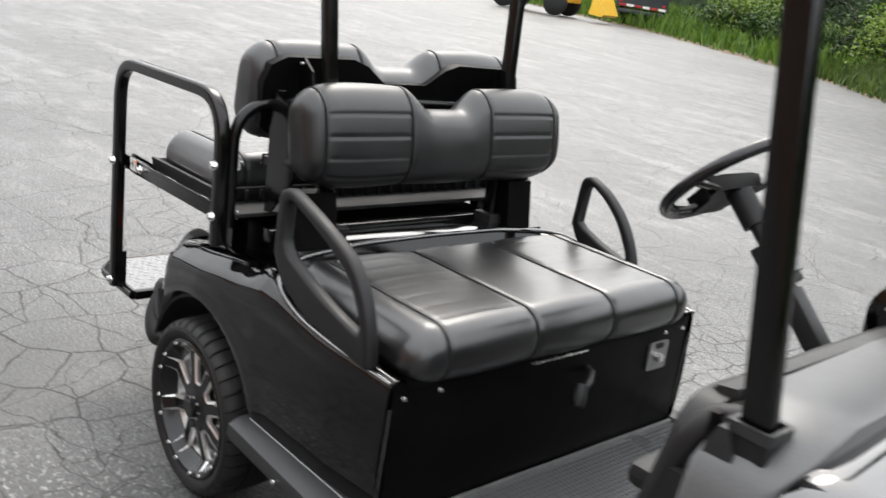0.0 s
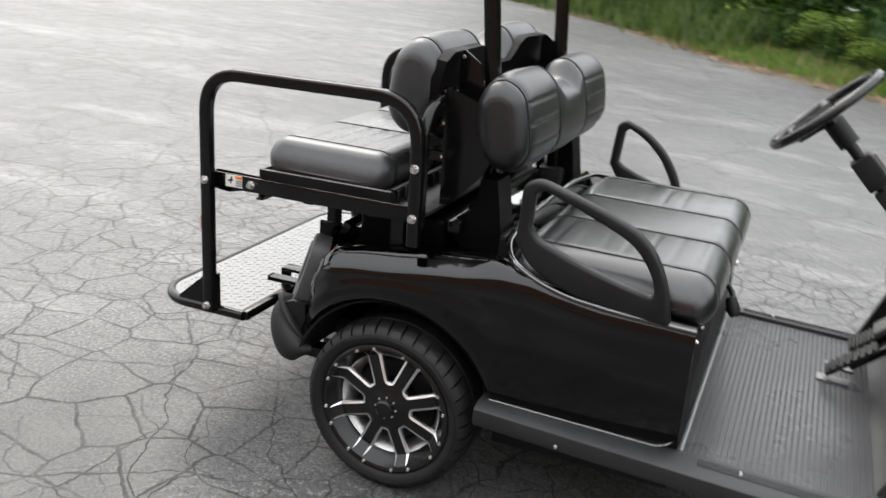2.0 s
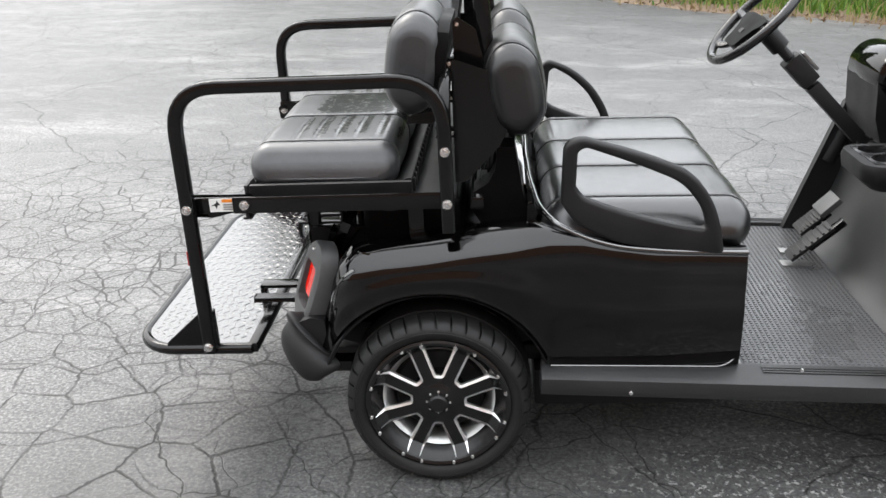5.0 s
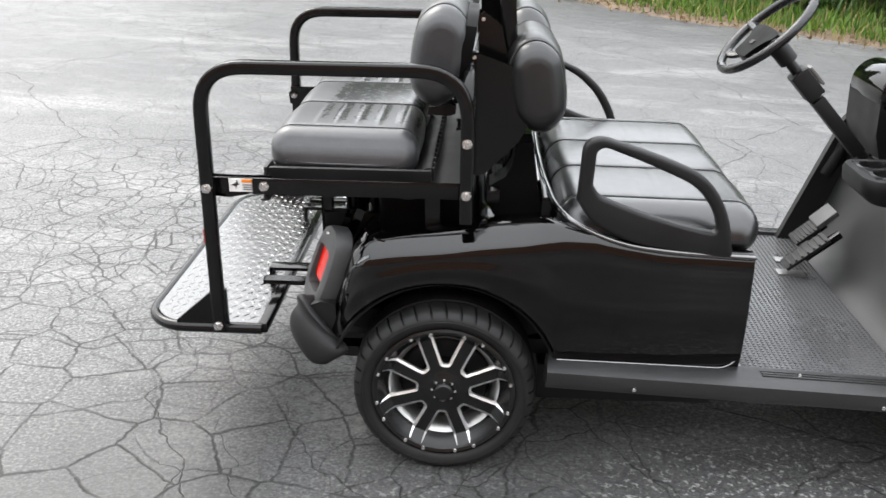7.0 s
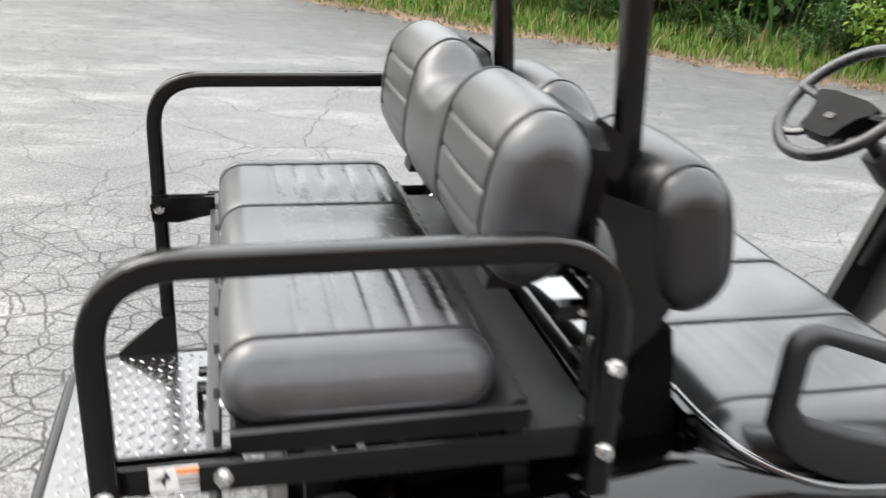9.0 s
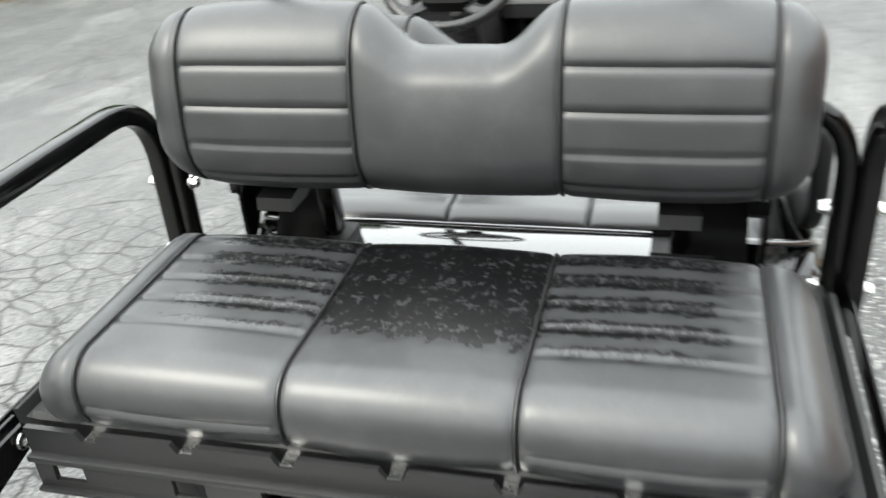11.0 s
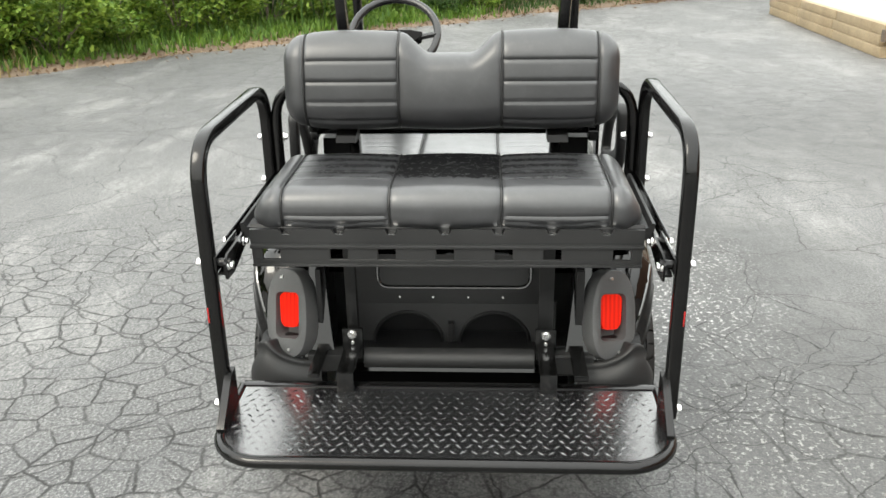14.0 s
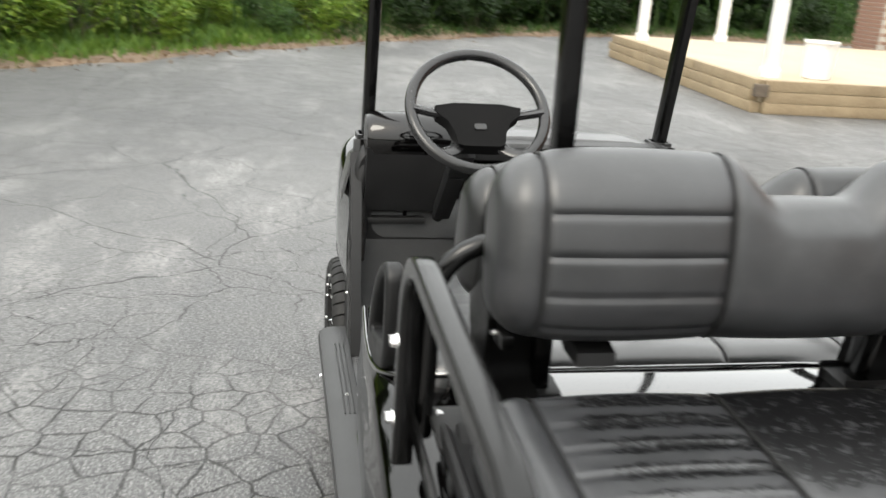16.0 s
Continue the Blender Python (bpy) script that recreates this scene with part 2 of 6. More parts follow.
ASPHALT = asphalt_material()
PAINT = paint_material()
WETPAINT = paint_material()
WETPAINT.name = "wet_black_gloss_paint"
for socket, value in (("Coat Weight", 1.0), ("Coat IOR", 2.0), ("Coat Roughness", 0.08)):
    WETPAINT.node_tree.nodes["Principled BSDF"].inputs[socket].default_value = value
DULL = grained("dull_black_panel", (0.0016, 0.0015, 0.0015), (0.004, 0.0038, 0.0038), 9, (0.34, 0.5), 0.0005, 0.2, 120, spec=0.07)
TUBE = grained("black_enamelled_steel", (0.0018, 0.0018, 0.0018), (0.0045, 0.0045, 0.0045), 12, (0.10, 0.22), 0.0003, 0.1, 60, spec=0.36)
PLASTIC = grained("black_moulded_plastic", (0.005, 0.005, 0.0054), (0.010, 0.010, 0.0105), 10, (0.42, 0.58), 0.0006, 0.4, 260, spec=0.36)
CHARCOAL = grained("charcoal_textured_plastic", (0.008, 0.0081, 0.0084), (0.015, 0.0152, 0.0156), 7, (0.5, 0.66), 0.0008, 0.5, 220, spec=0.4)
GREYPL = grained("grey_lamp_surround_plastic", (0.05, 0.0506, 0.0518), (0.075, 0.0757, 0.077), 9, (0.45, 0.6), 0.0005, 0.4, 260)
WELL = grained("dark_grey_well_plastic", (0.016, 0.0162, 0.0166), (0.027, 0.0272, 0.0278), 8, (0.42, 0.56), 0.0006, 0.4, 240)
SILLPL = grained("grey_sill_plastic", (0.016, 0.0162, 0.0167), (0.027, 0.0273, 0.0279), 7, (0.34, 0.48), 0.0008, 0.5, 220)
SATIN = grained("satin_black_steel", (0.012, 0.0121, 0.0124), (0.019, 0.0192, 0.0195), 9, (0.34, 0.48), 0.0004, 0.3, 200)
DASHTOP = grained("grey_grained_dash_plastic", (0.062, 0.0625, 0.064), (0.095, 0.0955, 0.0975), 8, (0.28, 0.42), 0.0006, 0.4, 240)
DASH = grained("dark_grained_dash_plastic", (0.012, 0.0121, 0.0125), (0.02, 0.0202, 0.0207), 8, (0.36, 0.5), 0.0006, 0.4, 240)
MAT_RUB = grained("dimpled_rubber", (0.06, 0.0607, 0.0624), (0.095, 0.096, 0.0985), 5, (0.24, 0.36), 0.0008, 0.4, 180)
# the front seats have a darker tone than the rear ones
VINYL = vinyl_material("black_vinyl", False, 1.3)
VINYL_FRONT = vinyl_material("front_black_vinyl", False, 0.4)
VINYL_DARK = vinyl_material("front_backrest_vinyl", False, 0.4)
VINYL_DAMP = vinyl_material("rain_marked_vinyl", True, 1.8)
for skin, coat, soft in ((VINYL, 0.5, 0.36), (VINYL_DARK, 0.35, 0.3), (VINYL_FRONT, 1.0, 0.27), (VINYL_DAMP, 0.5, 0.3)):
    skin.node_tree.nodes["Principled BSDF"].inputs["Coat Weight"].default_value = coat
    skin.node_tree.nodes["Principled BSDF"].inputs["Coat Roughness"].default_value = soft
VINYL_DAMP.node_tree.nodes["Principled BSDF"].inputs["Coat IOR"].default_value = 1.62
VINYL_FRONT.node_tree.nodes["Principled BSDF"].inputs["Specular IOR Level"].default_value = 0.25
VINYL_FRONT.node_tree.nodes["Principled BSDF"].inputs["Coat IOR"].default_value = 1.58
PIPING = grained("black_piping", (0.007, 0.007, 0.007), (0.014, 0.014, 0.014), 40, (0.35, 0.5))
RUBBER = grained("tyre_rubber", (0.004, 0.004, 0.004), (0.014, 0.0137, 0.0133), 10, (0.5, 0.7), 0.001, 0.4, 150, spec=0.35)
RIM = grained("gloss_black_alloy", (0.005, 0.005, 0.005), (0.01, 0.01, 0.01), 15, (0.16, 0.26), 0.0003, 0.1, spec=0.4)
ALLOY = grained("machined_alloy", (0.82, 0.82, 0.82), (0.93, 0.93, 0.92), 30, (0.36, 0.5), 0.0003, 0.2, metal=1.0)
# darker tone of the alloy for the inside of the wheel
BARREL = grained("darker_barrel_alloy", (0.5, 0.5, 0.49), (0.66, 0.66, 0.65), 14, (0.4, 0.55), 0.0004, 0.2, metal=1.0)
ZINC = grained("zinc_plated_steel", (0.7, 0.7, 0.7), (0.88, 0.87, 0.85), 60, (0.18, 0.32), 0.0003, 0.2, metal=1.0)
CHEQUER = grained("wet_black_chequer_plate", (0.004, 0.004, 0.0045), (0.009, 0.009, 0.0095), 8, (0.3, 0.42), 0.0004, 0.15, 90, spec=0.2, coat=1.0)
CHEQUER.node_tree.nodes["Principled BSDF"].inputs["Coat IOR"].default_value = 2.2
CHEQUER.node_tree.nodes["Principled BSDF"].inputs["Coat Roughness"].default_value = 0.2
WHITE = grained("white_paper", (0.7, 0.7, 0.68), (0.8, 0.8, 0.78), 30, (0.4, 0.5))
ORANGE = material("orange_print", (0.75, 0.22, 0.02), 0.45)
INK = material("black_print", (0.02, 0.02, 0.02), 0.5)
SILVERPL = grained("silver_plate", (0.2, 0.2, 0.2), (0.32, 0.32, 0.31), 30, (0.3, 0.45), metal=0.7)
LENS = material("red_lamp_lens", (0.42, 0.006, 0.003), 0.14, spec=0.5)
lens_bsdf = LENS.node_tree.nodes["Principled BSDF"]
lens_bsdf.inputs["Emission Color"].default_value = (1.0, 0.022, 0.004, 1)
flutes = node(LENS, "ShaderNodeTexWave", Scale=26.0, Distortion=0.6, Detail=1.0)
flutes.bands_direction = "Y"
link(LENS, coords(LENS), flutes.inputs["Vector"])
link(LENS, ramp(LENS, flutes.outputs[1], [(0.0, 0.12), (1.0, 0.36)]), lens_bsdf.inputs["Emission Strength"])
REDTAPE = material("red_reflector", (0.35, 0.015, 0.015), 0.35)
WHEELPL = grained("polished_black_plastic", (0.008, 0.008, 0.0085), (0.016, 0.016, 0.0165), 20, (0.18, 0.3), 0.0003, 0.2, 200)
SOIL = grained("verge_soil", (0.07, 0.05, 0.035), (0.2, 0.14, 0.09), 1.4, (0.8, 0.95), 0.02, 0.6, 30)
LITTER = grained("leaf_litter", (0.03, 0.028, 0.014), (0.11, 0.075, 0.04), 2.0, (0.8, 0.95), 0.03, 0.8, 24)
GRASS = leaf_material("grass_blades", (0.038, 0.095, 0.011), (0.13, 0.21, 0.028))
LITTERLEAF = leaf_material("brown_leaf_litter", (0.085, 0.05, 0.027), (0.2, 0.13, 0.072))
WEED = leaf_material("olive_weeds", (0.024, 0.055, 0.010), (0.10, 0.145, 0.028))
STRAW = leaf_material("dry_grass", (0.1768, 0.136, 0.0544), (0.2856, 0.2312, 0.1088))
LEAF_A = leaf_material("bright_leaves", (0.065, 0.14, 0.014), (0.21, 0.285, 0.042))
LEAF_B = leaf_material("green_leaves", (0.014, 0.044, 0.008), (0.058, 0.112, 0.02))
# leaf colour lowered to carry the shade inside the woods
LEAF_C = leaf_material("shade_darkened_leaves", (0.006, 0.018, 0.004), (0.026, 0.05, 0.01))
PETAL = leaf_material("white_flower_heads", (0.442, 0.4624, 0.408), (0.544, 0.5576, 0.51))
BARK = grained("bark", (0.06, 0.045, 0.032), (0.16, 0.13, 0.1), 9, (0.8, 0.95), 0.01, 0.8, 50)
DISTANCE = grained("distant_foliage", (0.007, 0.018, 0.005), (0.03, 0.055, 0.014), 0.8, (0.9, 1.0), 0.05, 0.5, 6)
TIMBER = grained("weathered_timber", (0.2, 0.15, 0.09), (0.33, 0.26, 0.165), 3, (0.7, 0.85), 0.003, 0.5, 40)
CONCRETE = grained("sandy_concrete", (0.34, 0.275, 0.19), (0.44, 0.37, 0.27), 1.2, (0.75, 0.9), 0.002, 0.4, 60)
WHITEPAINT = grained("white_post_paint", (0.74, 0.72, 0.68), (0.82, 0.81, 0.78), 6, (0.4, 0.55))
BRICK = grained("red_brown_brick", (0.16, 0.085, 0.06), (0.28, 0.165, 0.115), 12, (0.75, 0.9), 0.002, 0.5, 90)
MORTAR = grained("mortar", (0.35, 0.32, 0.28), (0.45, 0.42, 0.37), 12, (0.8, 0.95))
YELLOW = grained("yellow_machine_paint", (0.65, 0.36, 0.02), (0.8, 0.48, 0.04), 2, (0.35, 0.5))
DARKBODY = grained("dark_truck_paint", (0.02, 0.025, 0.03), (0.05, 0.055, 0.06), 2, (0.35, 0.5))


# ---- shape helpers ----
def mesh_ob(name, data, mat, parent=None, label="", sharp=38, smooth=True):
    ob = new(name, data)
    if mat is not None and not data.materials:
        data.materials.append(mat)
    if smooth:
        data.shade_smooth()
        data.set_sharp_from_angle(angle=radians(sharp))
    ob.parent = parent
    if label:
        ob["label"] = label
    return ob


def part(name, bm, mat, parent=None, label="", sharp=38):
    bmesh.ops.recalc_face_normals(bm, faces=bm.faces)
    me = bpy.data.meshes.new(name)
    bm.to_mesh(me)
    bm.free()
    return mesh_ob(name, me, mat, parent, label, sharp)


def from_lists(name, verts, faces, mat, parent=None, label="", sharp=38, smooth=True):
    me = bpy.data.meshes.new(name)
    me.from_pydata(verts, [], faces)
    me.update()
    return mesh_ob(name, me, mat, parent, label, sharp, smooth)


def holder(name, m, label, category, group="", kind=""):
    e = new(name)
    e.empty_display_size = 0.1
    e.matrix_basis = m
    return tagged(e, label, category, group, kind)


def box(x0, x1, y0, y1, z0, z1, bev=0.004, bm=None, m=None, seg=2):
    own = bmesh.new()
    bmesh.ops.create_cube(own, size=1)
    for v in own.verts:
        v.co = Vector(((x0 + x1) / 2 + v.co.x * (x1 - x0), (y0 + y1) / 2 + v.co.y * (y1 - y0), (z0 + z1) / 2 + v.co.z * (z1 - z0)))
    if bev:
        bmesh.ops.bevel(own, geom=own.edges[:], offset=bev, segments=seg, affect="EDGES", profile=0.6)
    return joined(own, bm, m)


def joined(own, bm, m=None):
    """Adds own, moved by m, to bm, if there is one."""
    if m is not None:
        bmesh.ops.transform(own, matrix=m, verts=own.verts)
    if bm is None:
        return own
    table = {v: bm.verts.new(v.co) for v in own.verts}
    for f in own.faces:
        bm.faces.new([table[v] for v in f.verts])
    own.free()
    return bm


def prism(poly, y0, y1, bev=0.003, bm=None, m=None, axis="y", seg=2):
    """An extruded outline: poly in x, z (axis y), x, y (axis z) or y, z (axis x)."""
    own = bmesh.new()
    put = {"y": lambda a, b, c: (a, c, b), "z": lambda a, b, c: (a, b, c), "x": lambda a, b, c: (c, a, b)}[axis]
    lo = [own.verts.new(put(a, b, y0)) for a, b in poly]
    hi = [own.verts.new(put(a, b, y1)) for a, b in poly]
    own.faces.new(lo)
    own.faces.new(hi[::-1])
    n = len(poly)
    for i in range(n):
        own.faces.new((lo[i], lo[(i + 1) % n], hi[(i + 1) % n], hi[i]))
    if bev:
        edges = [e for e in own.edges if e.calc_face_angle(0) > 0.35]
        bmesh.ops.bevel(own, geom=edges, offset=bev, segments=seg, affect="EDGES", profile=0.6)
    return joined(own, bm, m)


def frame_ring(outer, inner, y0, y1, bm=None, axis="y"):
    """A closed flat ring between two outlines of as many points each, with thickness."""
    own = bmesh.new()
    put = {"y": lambda a, b, c: (a, c, b), "z": lambda a, b, c: (a, b, c), "x": lambda a, b, c: (c, a, b)}[axis]
    rows = [[own.verts.new(put(a, b, y)) for a, b in poly] for poly, y in ((outer, y0), (outer, y1), (inner, y1), (inner, y0))]
    n = len(outer)
    for r in range(4):
        for i in range(n):
            own.faces.new((rows[r][i], rows[r][(i + 1) % n], rows[(r + 1) % 4][(i + 1) % n], rows[(r + 1) % 4][i]))
    return joined(own, bm)


def fillet(points, radius, steps=7):
    """A polyline whose inner corners are rounded."""
    pts = [Vector(p) for p in points]
    out = [pts[0]]
    radii = radius if isinstance(radius, (list, tuple)) else [radius] * (len(pts) - 2)
    for (a, b, c), r in zip(zip(pts, pts[1:], pts[2:]), radii):
        u, w = (a - b), (c - b)
        r = min(r, u.length * 0.48, w.length * 0.48)
        p, q = b + u.normalized() * r, b + w.normalized() * r
        for i in range(steps + 1):
            k = i / steps
            out.append((1 - k) ** 2 * p + 2 * k * (1 - k) * b + k * k * q)
    out.append(pts[-1])
    return out


def tube(points, r, seg=12, closed=False, bm=None, square=0.0, flat=1.0):
    """A swept bar. square: 0 round, 1 nearly square. flat: its width against its height."""
    own = bmesh.new()
    pts = [Vector(p) for p in points]
    n = len(pts)
    normal = None
    rings = []
    for i, p in enumerate(pts):
        a = pts[i - 1] if (i or closed) else p
        b = pts[(i + 1) % n] if (i < n - 1 or closed) else p
        d = (b - a).normalized()
        if normal is None:
            normal = d.orthogonal().normalized() if abs(d.y) > 0.9 else Vector((0, 1, 0)).cross(d).normalized()
        normal = (normal - d * normal.dot(d)).normalized()
        side = d.cross(normal)
        ring = []
        for k in range(seg):
            t = 2 * math.pi * (k + 0.5) / seg
            c, s = math.cos(t), math.sin(t)
            e = 1 - 0.72 * square
            c, s = math.copysign(abs(c) ** e, c), math.copysign(abs(s) ** e, s)
            ring.append(own.verts.new(p + normal * c * r + side * s * r * flat))
        rings.append(ring)
    for i in range(n if closed else n - 1):
        a, b = rings[i], rings[(i + 1) % n]
        for k in range(seg):
            own.faces.new((a[k], a[(k + 1) % seg], b[(k + 1) % seg], b[k]))
    if not closed:
        own.faces.new(rings[0][::-1])
        own.faces.new(rings[-1])
    return joined(own, bm)


def lathe(profile, seg=48, bm=None, m=None):
    """Turns a profile of (radius, y) round the y axis."""
    own = bmesh.new()
    rings = []
    for r, y in profile:
        rings.append([own.verts.new((r * math.cos(2 * math.pi * k / seg), y, r * math.sin(2 * math.pi * k / seg))) for k in range(seg)])
    for a, b in zip(rings, rings[1:]):
        for k in range(seg):
            own.faces.new((a[k], a[(k + 1) % seg], b[(k + 1) % seg], b[k]))
    return joined(own, bm, m)


def rounded(w, h, r, n=5, cx=0.0, cy=0.0):
    """The outline of a rounded rectangle."""
    out = []
    for sx, sy, a0 in ((1, 1, 0), (-1, 1, 90), (-1, -1, 180), (1, -1, 270)):
        for i in range(n + 1):
            a = radians(a0 + 90 * i / n)
            out.append((cx + sx * (w / 2 - r) + r * math.cos(a), cy + sy * (h / 2 - r) + r * math.sin(a)))
    return out


def bolt_mesh(r, h):
    """A hexagon head on a washer, its axis along -y."""
    bm = bmesh.new()
    for rad, y0, y1, seg in ((r * 1.35, 0.0, -h * 0.25, 20), (r, -h * 0.25, -h, 6)):
        a = [bm.verts.new((rad * math.cos(2 * math.pi * k / seg), y0, rad * math.sin(2 * math.pi * k / seg))) for k in range(seg)]
        b = [bm.verts.new((v.co.x * 0.93, y1, v.co.z * 0.93)) for v in a]
        for k in range(seg):
            bm.faces.new((a[k], a[(k + 1) % seg], b[(k + 1) % seg], b[k]))
        bm.faces.new(b)
    bmesh.ops.recalc_face_normals(bm, faces=bm.faces)
    me = bpy.data.meshes.new("bolt")
    bm.to_mesh(me)
    bm.free()
    me.materials.append(ZINC)
    return me


BOLT, SMALL_BOLT = bolt_mesh(0.0095, 0.012), bolt_mesh(0.0042, 0.006)


def bolt(parent, x, y, z, towards="-y", data=None, name="bolt"):
    turn = {"-y": (0, 0, 0), "y": (0, 0, 180), "-x": (0, 0, -90), "x": (0, 0, 90), "z": (-90, 0, 0)}[towards]
    ob = new(name, data or BOLT)
    ob.parent = parent
    ob.matrix_basis = pose(x, y, z, *turn)
    return ob


# ---- ground ----
def lot_edge():
    """The rim of the paved lot, from far behind the cart round to its front."""
    return [(-60, 44), (-36, 37), (-22, 31.5), (-10.5, 24), (-6.5, 19.8), (-3.2, 16.6), (-0.5, 12.6), (1.3, 10.9), (2.6, 9.5), (4.4, 8.3), (5.6, 7.2),
            (6.9, 6.1), (7.9, 5.2), (8.9, 4.3), (10.3, 3.0), (12.4, 1.3), (14.2, -0.4), (16.6, -2.9), (18.2, -5.2), (19.2, -8.2), (19.8, -12), (20.4, -18), (21, -30)]


def along(line, step):
    """Points along a polyline, with the way ahead and the distance run."""
    out, run = [], 0.0
    for (ax, ay), (bx, by) in zip(line, line[1:]):
        d = math.hypot(bx - ax, by - ay)
        n = max(1, round(d / step))
        for i in range(n):
            k = i / n
            out.append((ax + (bx - ax) * k, ay + (by - ay) * k, (bx - ax) / d, (by - ay) / d, run + d * k))
        run += d
    return out


EDGE = lot_edge()


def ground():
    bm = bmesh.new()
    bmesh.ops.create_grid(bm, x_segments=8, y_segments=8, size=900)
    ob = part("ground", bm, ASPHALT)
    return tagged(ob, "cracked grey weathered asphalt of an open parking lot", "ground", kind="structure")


def verge():
    """Soil and litter beyond the rim of the lot, a little raised."""
    rnd = random.Random(3)
    verts, faces = [], []
    rows = along(EDGE, 0.5)
    for x, y, dx, dy, run in rows:
        nx, ny = -dy, dx
        w = 0.12 * math.sin(run * 1.7) + 0.10 * math.sin(run * 4.3 + 1) + rnd.uniform(-0.05, 0.05)
        for off, z in ((-0.12 + w, -0.004), (0.05 + w, 0.012), (0.4, 0.05), (1.3, 0.12), (4.0, 0.3), (16.0, 0.9)):
            verts.append((x + nx * off, y + ny * off, z + (rnd.uniform(-0.01, 0.02) if off > 0.1 else 0)))
    n = 6
    for i in range(len(rows) - 1):
        for k in range(n - 1):
            faces.append((i * n + k, (i + 1) * n + k, (i + 1) * n + k + 1, i * n + k + 1))
    ob = from_lists("verge", verts, faces, SOIL, sharp=80)
    ob.data.materials.append(LITTER)
    for i, p in enumerate(ob.data.polygons):
        p.material_index = 1 if i % (n - 1) >= 3 else 0
    return tagged(ob, "brown soil and dead grass beside the asphalt", "verge", kind="structure")


ground()
verge()

# ---- golf cart ----
CART = holder("golf_cart", pose(0.0106, 0, 0.0002, 0, -2.44, 0), "black six-seat style golf cart with rear-facing flip seat on cracked asphalt", "golf cart")


def body_top(x):
    """Height of the crease between flank and shoulder band."""
    return float(np.interp(x, [-0.30, -0.285, -0.265, -0.24, -0.20, -0.12, -0.05, 0.09, 0.23, 0.30, 0.38, 0.45, 0.55, 0.70, 0.79],
                           [0.400, 0.470, 0.550, 0.604, 0.638, 0.655, 0.665, 0.684, 0.698, 0.705, 0.700, 0.684, 0.667, 0.657, 0.650]))


def body_side(x):
    return float(np.interp(x, [-0.30, -0.29, -0.28, -0.268, -0.25, -0.2, 0.0, 0.3, 0.6, 0.79], [0.500, 0.512, 0.524, 0.538, 0.551, 0.566, 0.574, 0.570, 0.558, 0.542]))


def body_bottom(x):
    r = 0.312
    arch = 0.25 + math.sqrt(max(0.0, r * r - x * x)) if abs(x) < r else 0.0
    return max(arch, 0.369 - 0.0435 * x if x > 0 else 0.385)


def body_shell():
    """The rear body in one skin: flanks with wheel arches, rounded shoulders and the deck between."""
    xs = sorted(set([round(-0.30 + 0.02 * i, 4) for i in range(55)] + [-0.295, -0.29, -0.27, 0.295, 0.305, 0.285, 0.31, 0.788]))
    verts, faces, n = [], [], None
    for x in xs:
        zb, zt, w = body_bottom(x), body_top(x), body_side(x)
        band = float(np.interp(x, [-0.30, -0.25, -0.2, 0.2, 0.30, 0.36, 0.82], [0.045, 0.066, 0.088, 0.088, 0.046, 0.022, 0.020]))
        lift = float(np.interp(x, [-0.30, -0.24, -0.15, 0.26, 0.36], [0.040, 0.036, 0.034, 0.036, 0.012]))
        col = [(w - 0.016, zb), (w - 0.003, zb + 0.004)]
        k = band / 0.088 * float(np.interp(x, [-0.3, -0.2, 0.0, 0.2], [0.55, 0.66, 0.85, 0.9]))
        zc = zt - 0.006 - 0.012 * k
        flank = zc - zb
        flare = 0.010 if abs(x) < 0.34 else 0.0
        for step in range(1, 9):
            f = step / 9
            bulge = 0.010 * math.sin(math.pi * f) + flare * math.exp(-(f / 0.16) ** 2) - 0.004 * math.exp(-((f - 0.7) / 0.1) ** 2)
            col.append((w + bulge, zb + 0.004 + flank * f))
        rise_to = zt + lift - zc
        for dy, dz in ((0.0, 0.0), (0.003, 0.09), (0.009, 0.20), (0.020, 0.36), (0.036, 0.59), (0.052, 0.80), (0.063, 0.90), (0.078, 0.96)):
            col.append((w - dy * k, zc + rise_to * dz))
        col.append((w - band - 0.012, zt + lift))
        ztop = zt + lift
        if x < -0.235:
            inner = [(w - band - 0.012, ztop), (0.375, ztop - 0.002), (0.365, ztop - 0.03), (0.362, ztop - 0.06), (0.36, ztop - 0.06)]
        elif x < 0.305:
            inner = [(w - band - 0.02, ztop - 0.006), (0.40, ztop - 0.02), (0.37, ztop - 0.035), (0.2, ztop - 0.04), (0.0, ztop - 0.04)]
        else:
            inner = [(w - band - 0.02, ztop - 0.006), (w - band - 0.03, 0.63), (0.37, 0.628), (0.2, 0.628), (0.0, 0.628)]
        col += inner
        full = [(x, -y, z) for y, z in col] + [(x, y, z) for y, z in col[-2::-1]]
        n = len(full)
        verts += full
    for i in range(len(xs) - 1):
        for k in range(n - 1):
            if xs[i] < -0.235 and n // 2 - 2 <= k < n // 2 + 2:
                continue
            faces.append((i * n + k, i * n + k + 1, (i + 1) * n + k + 1, (i + 1) * n + k))
    return from_lists("rear_body", verts, faces, PAINT, CART, "gloss black rear body with flared wheel arches", sharp=50)


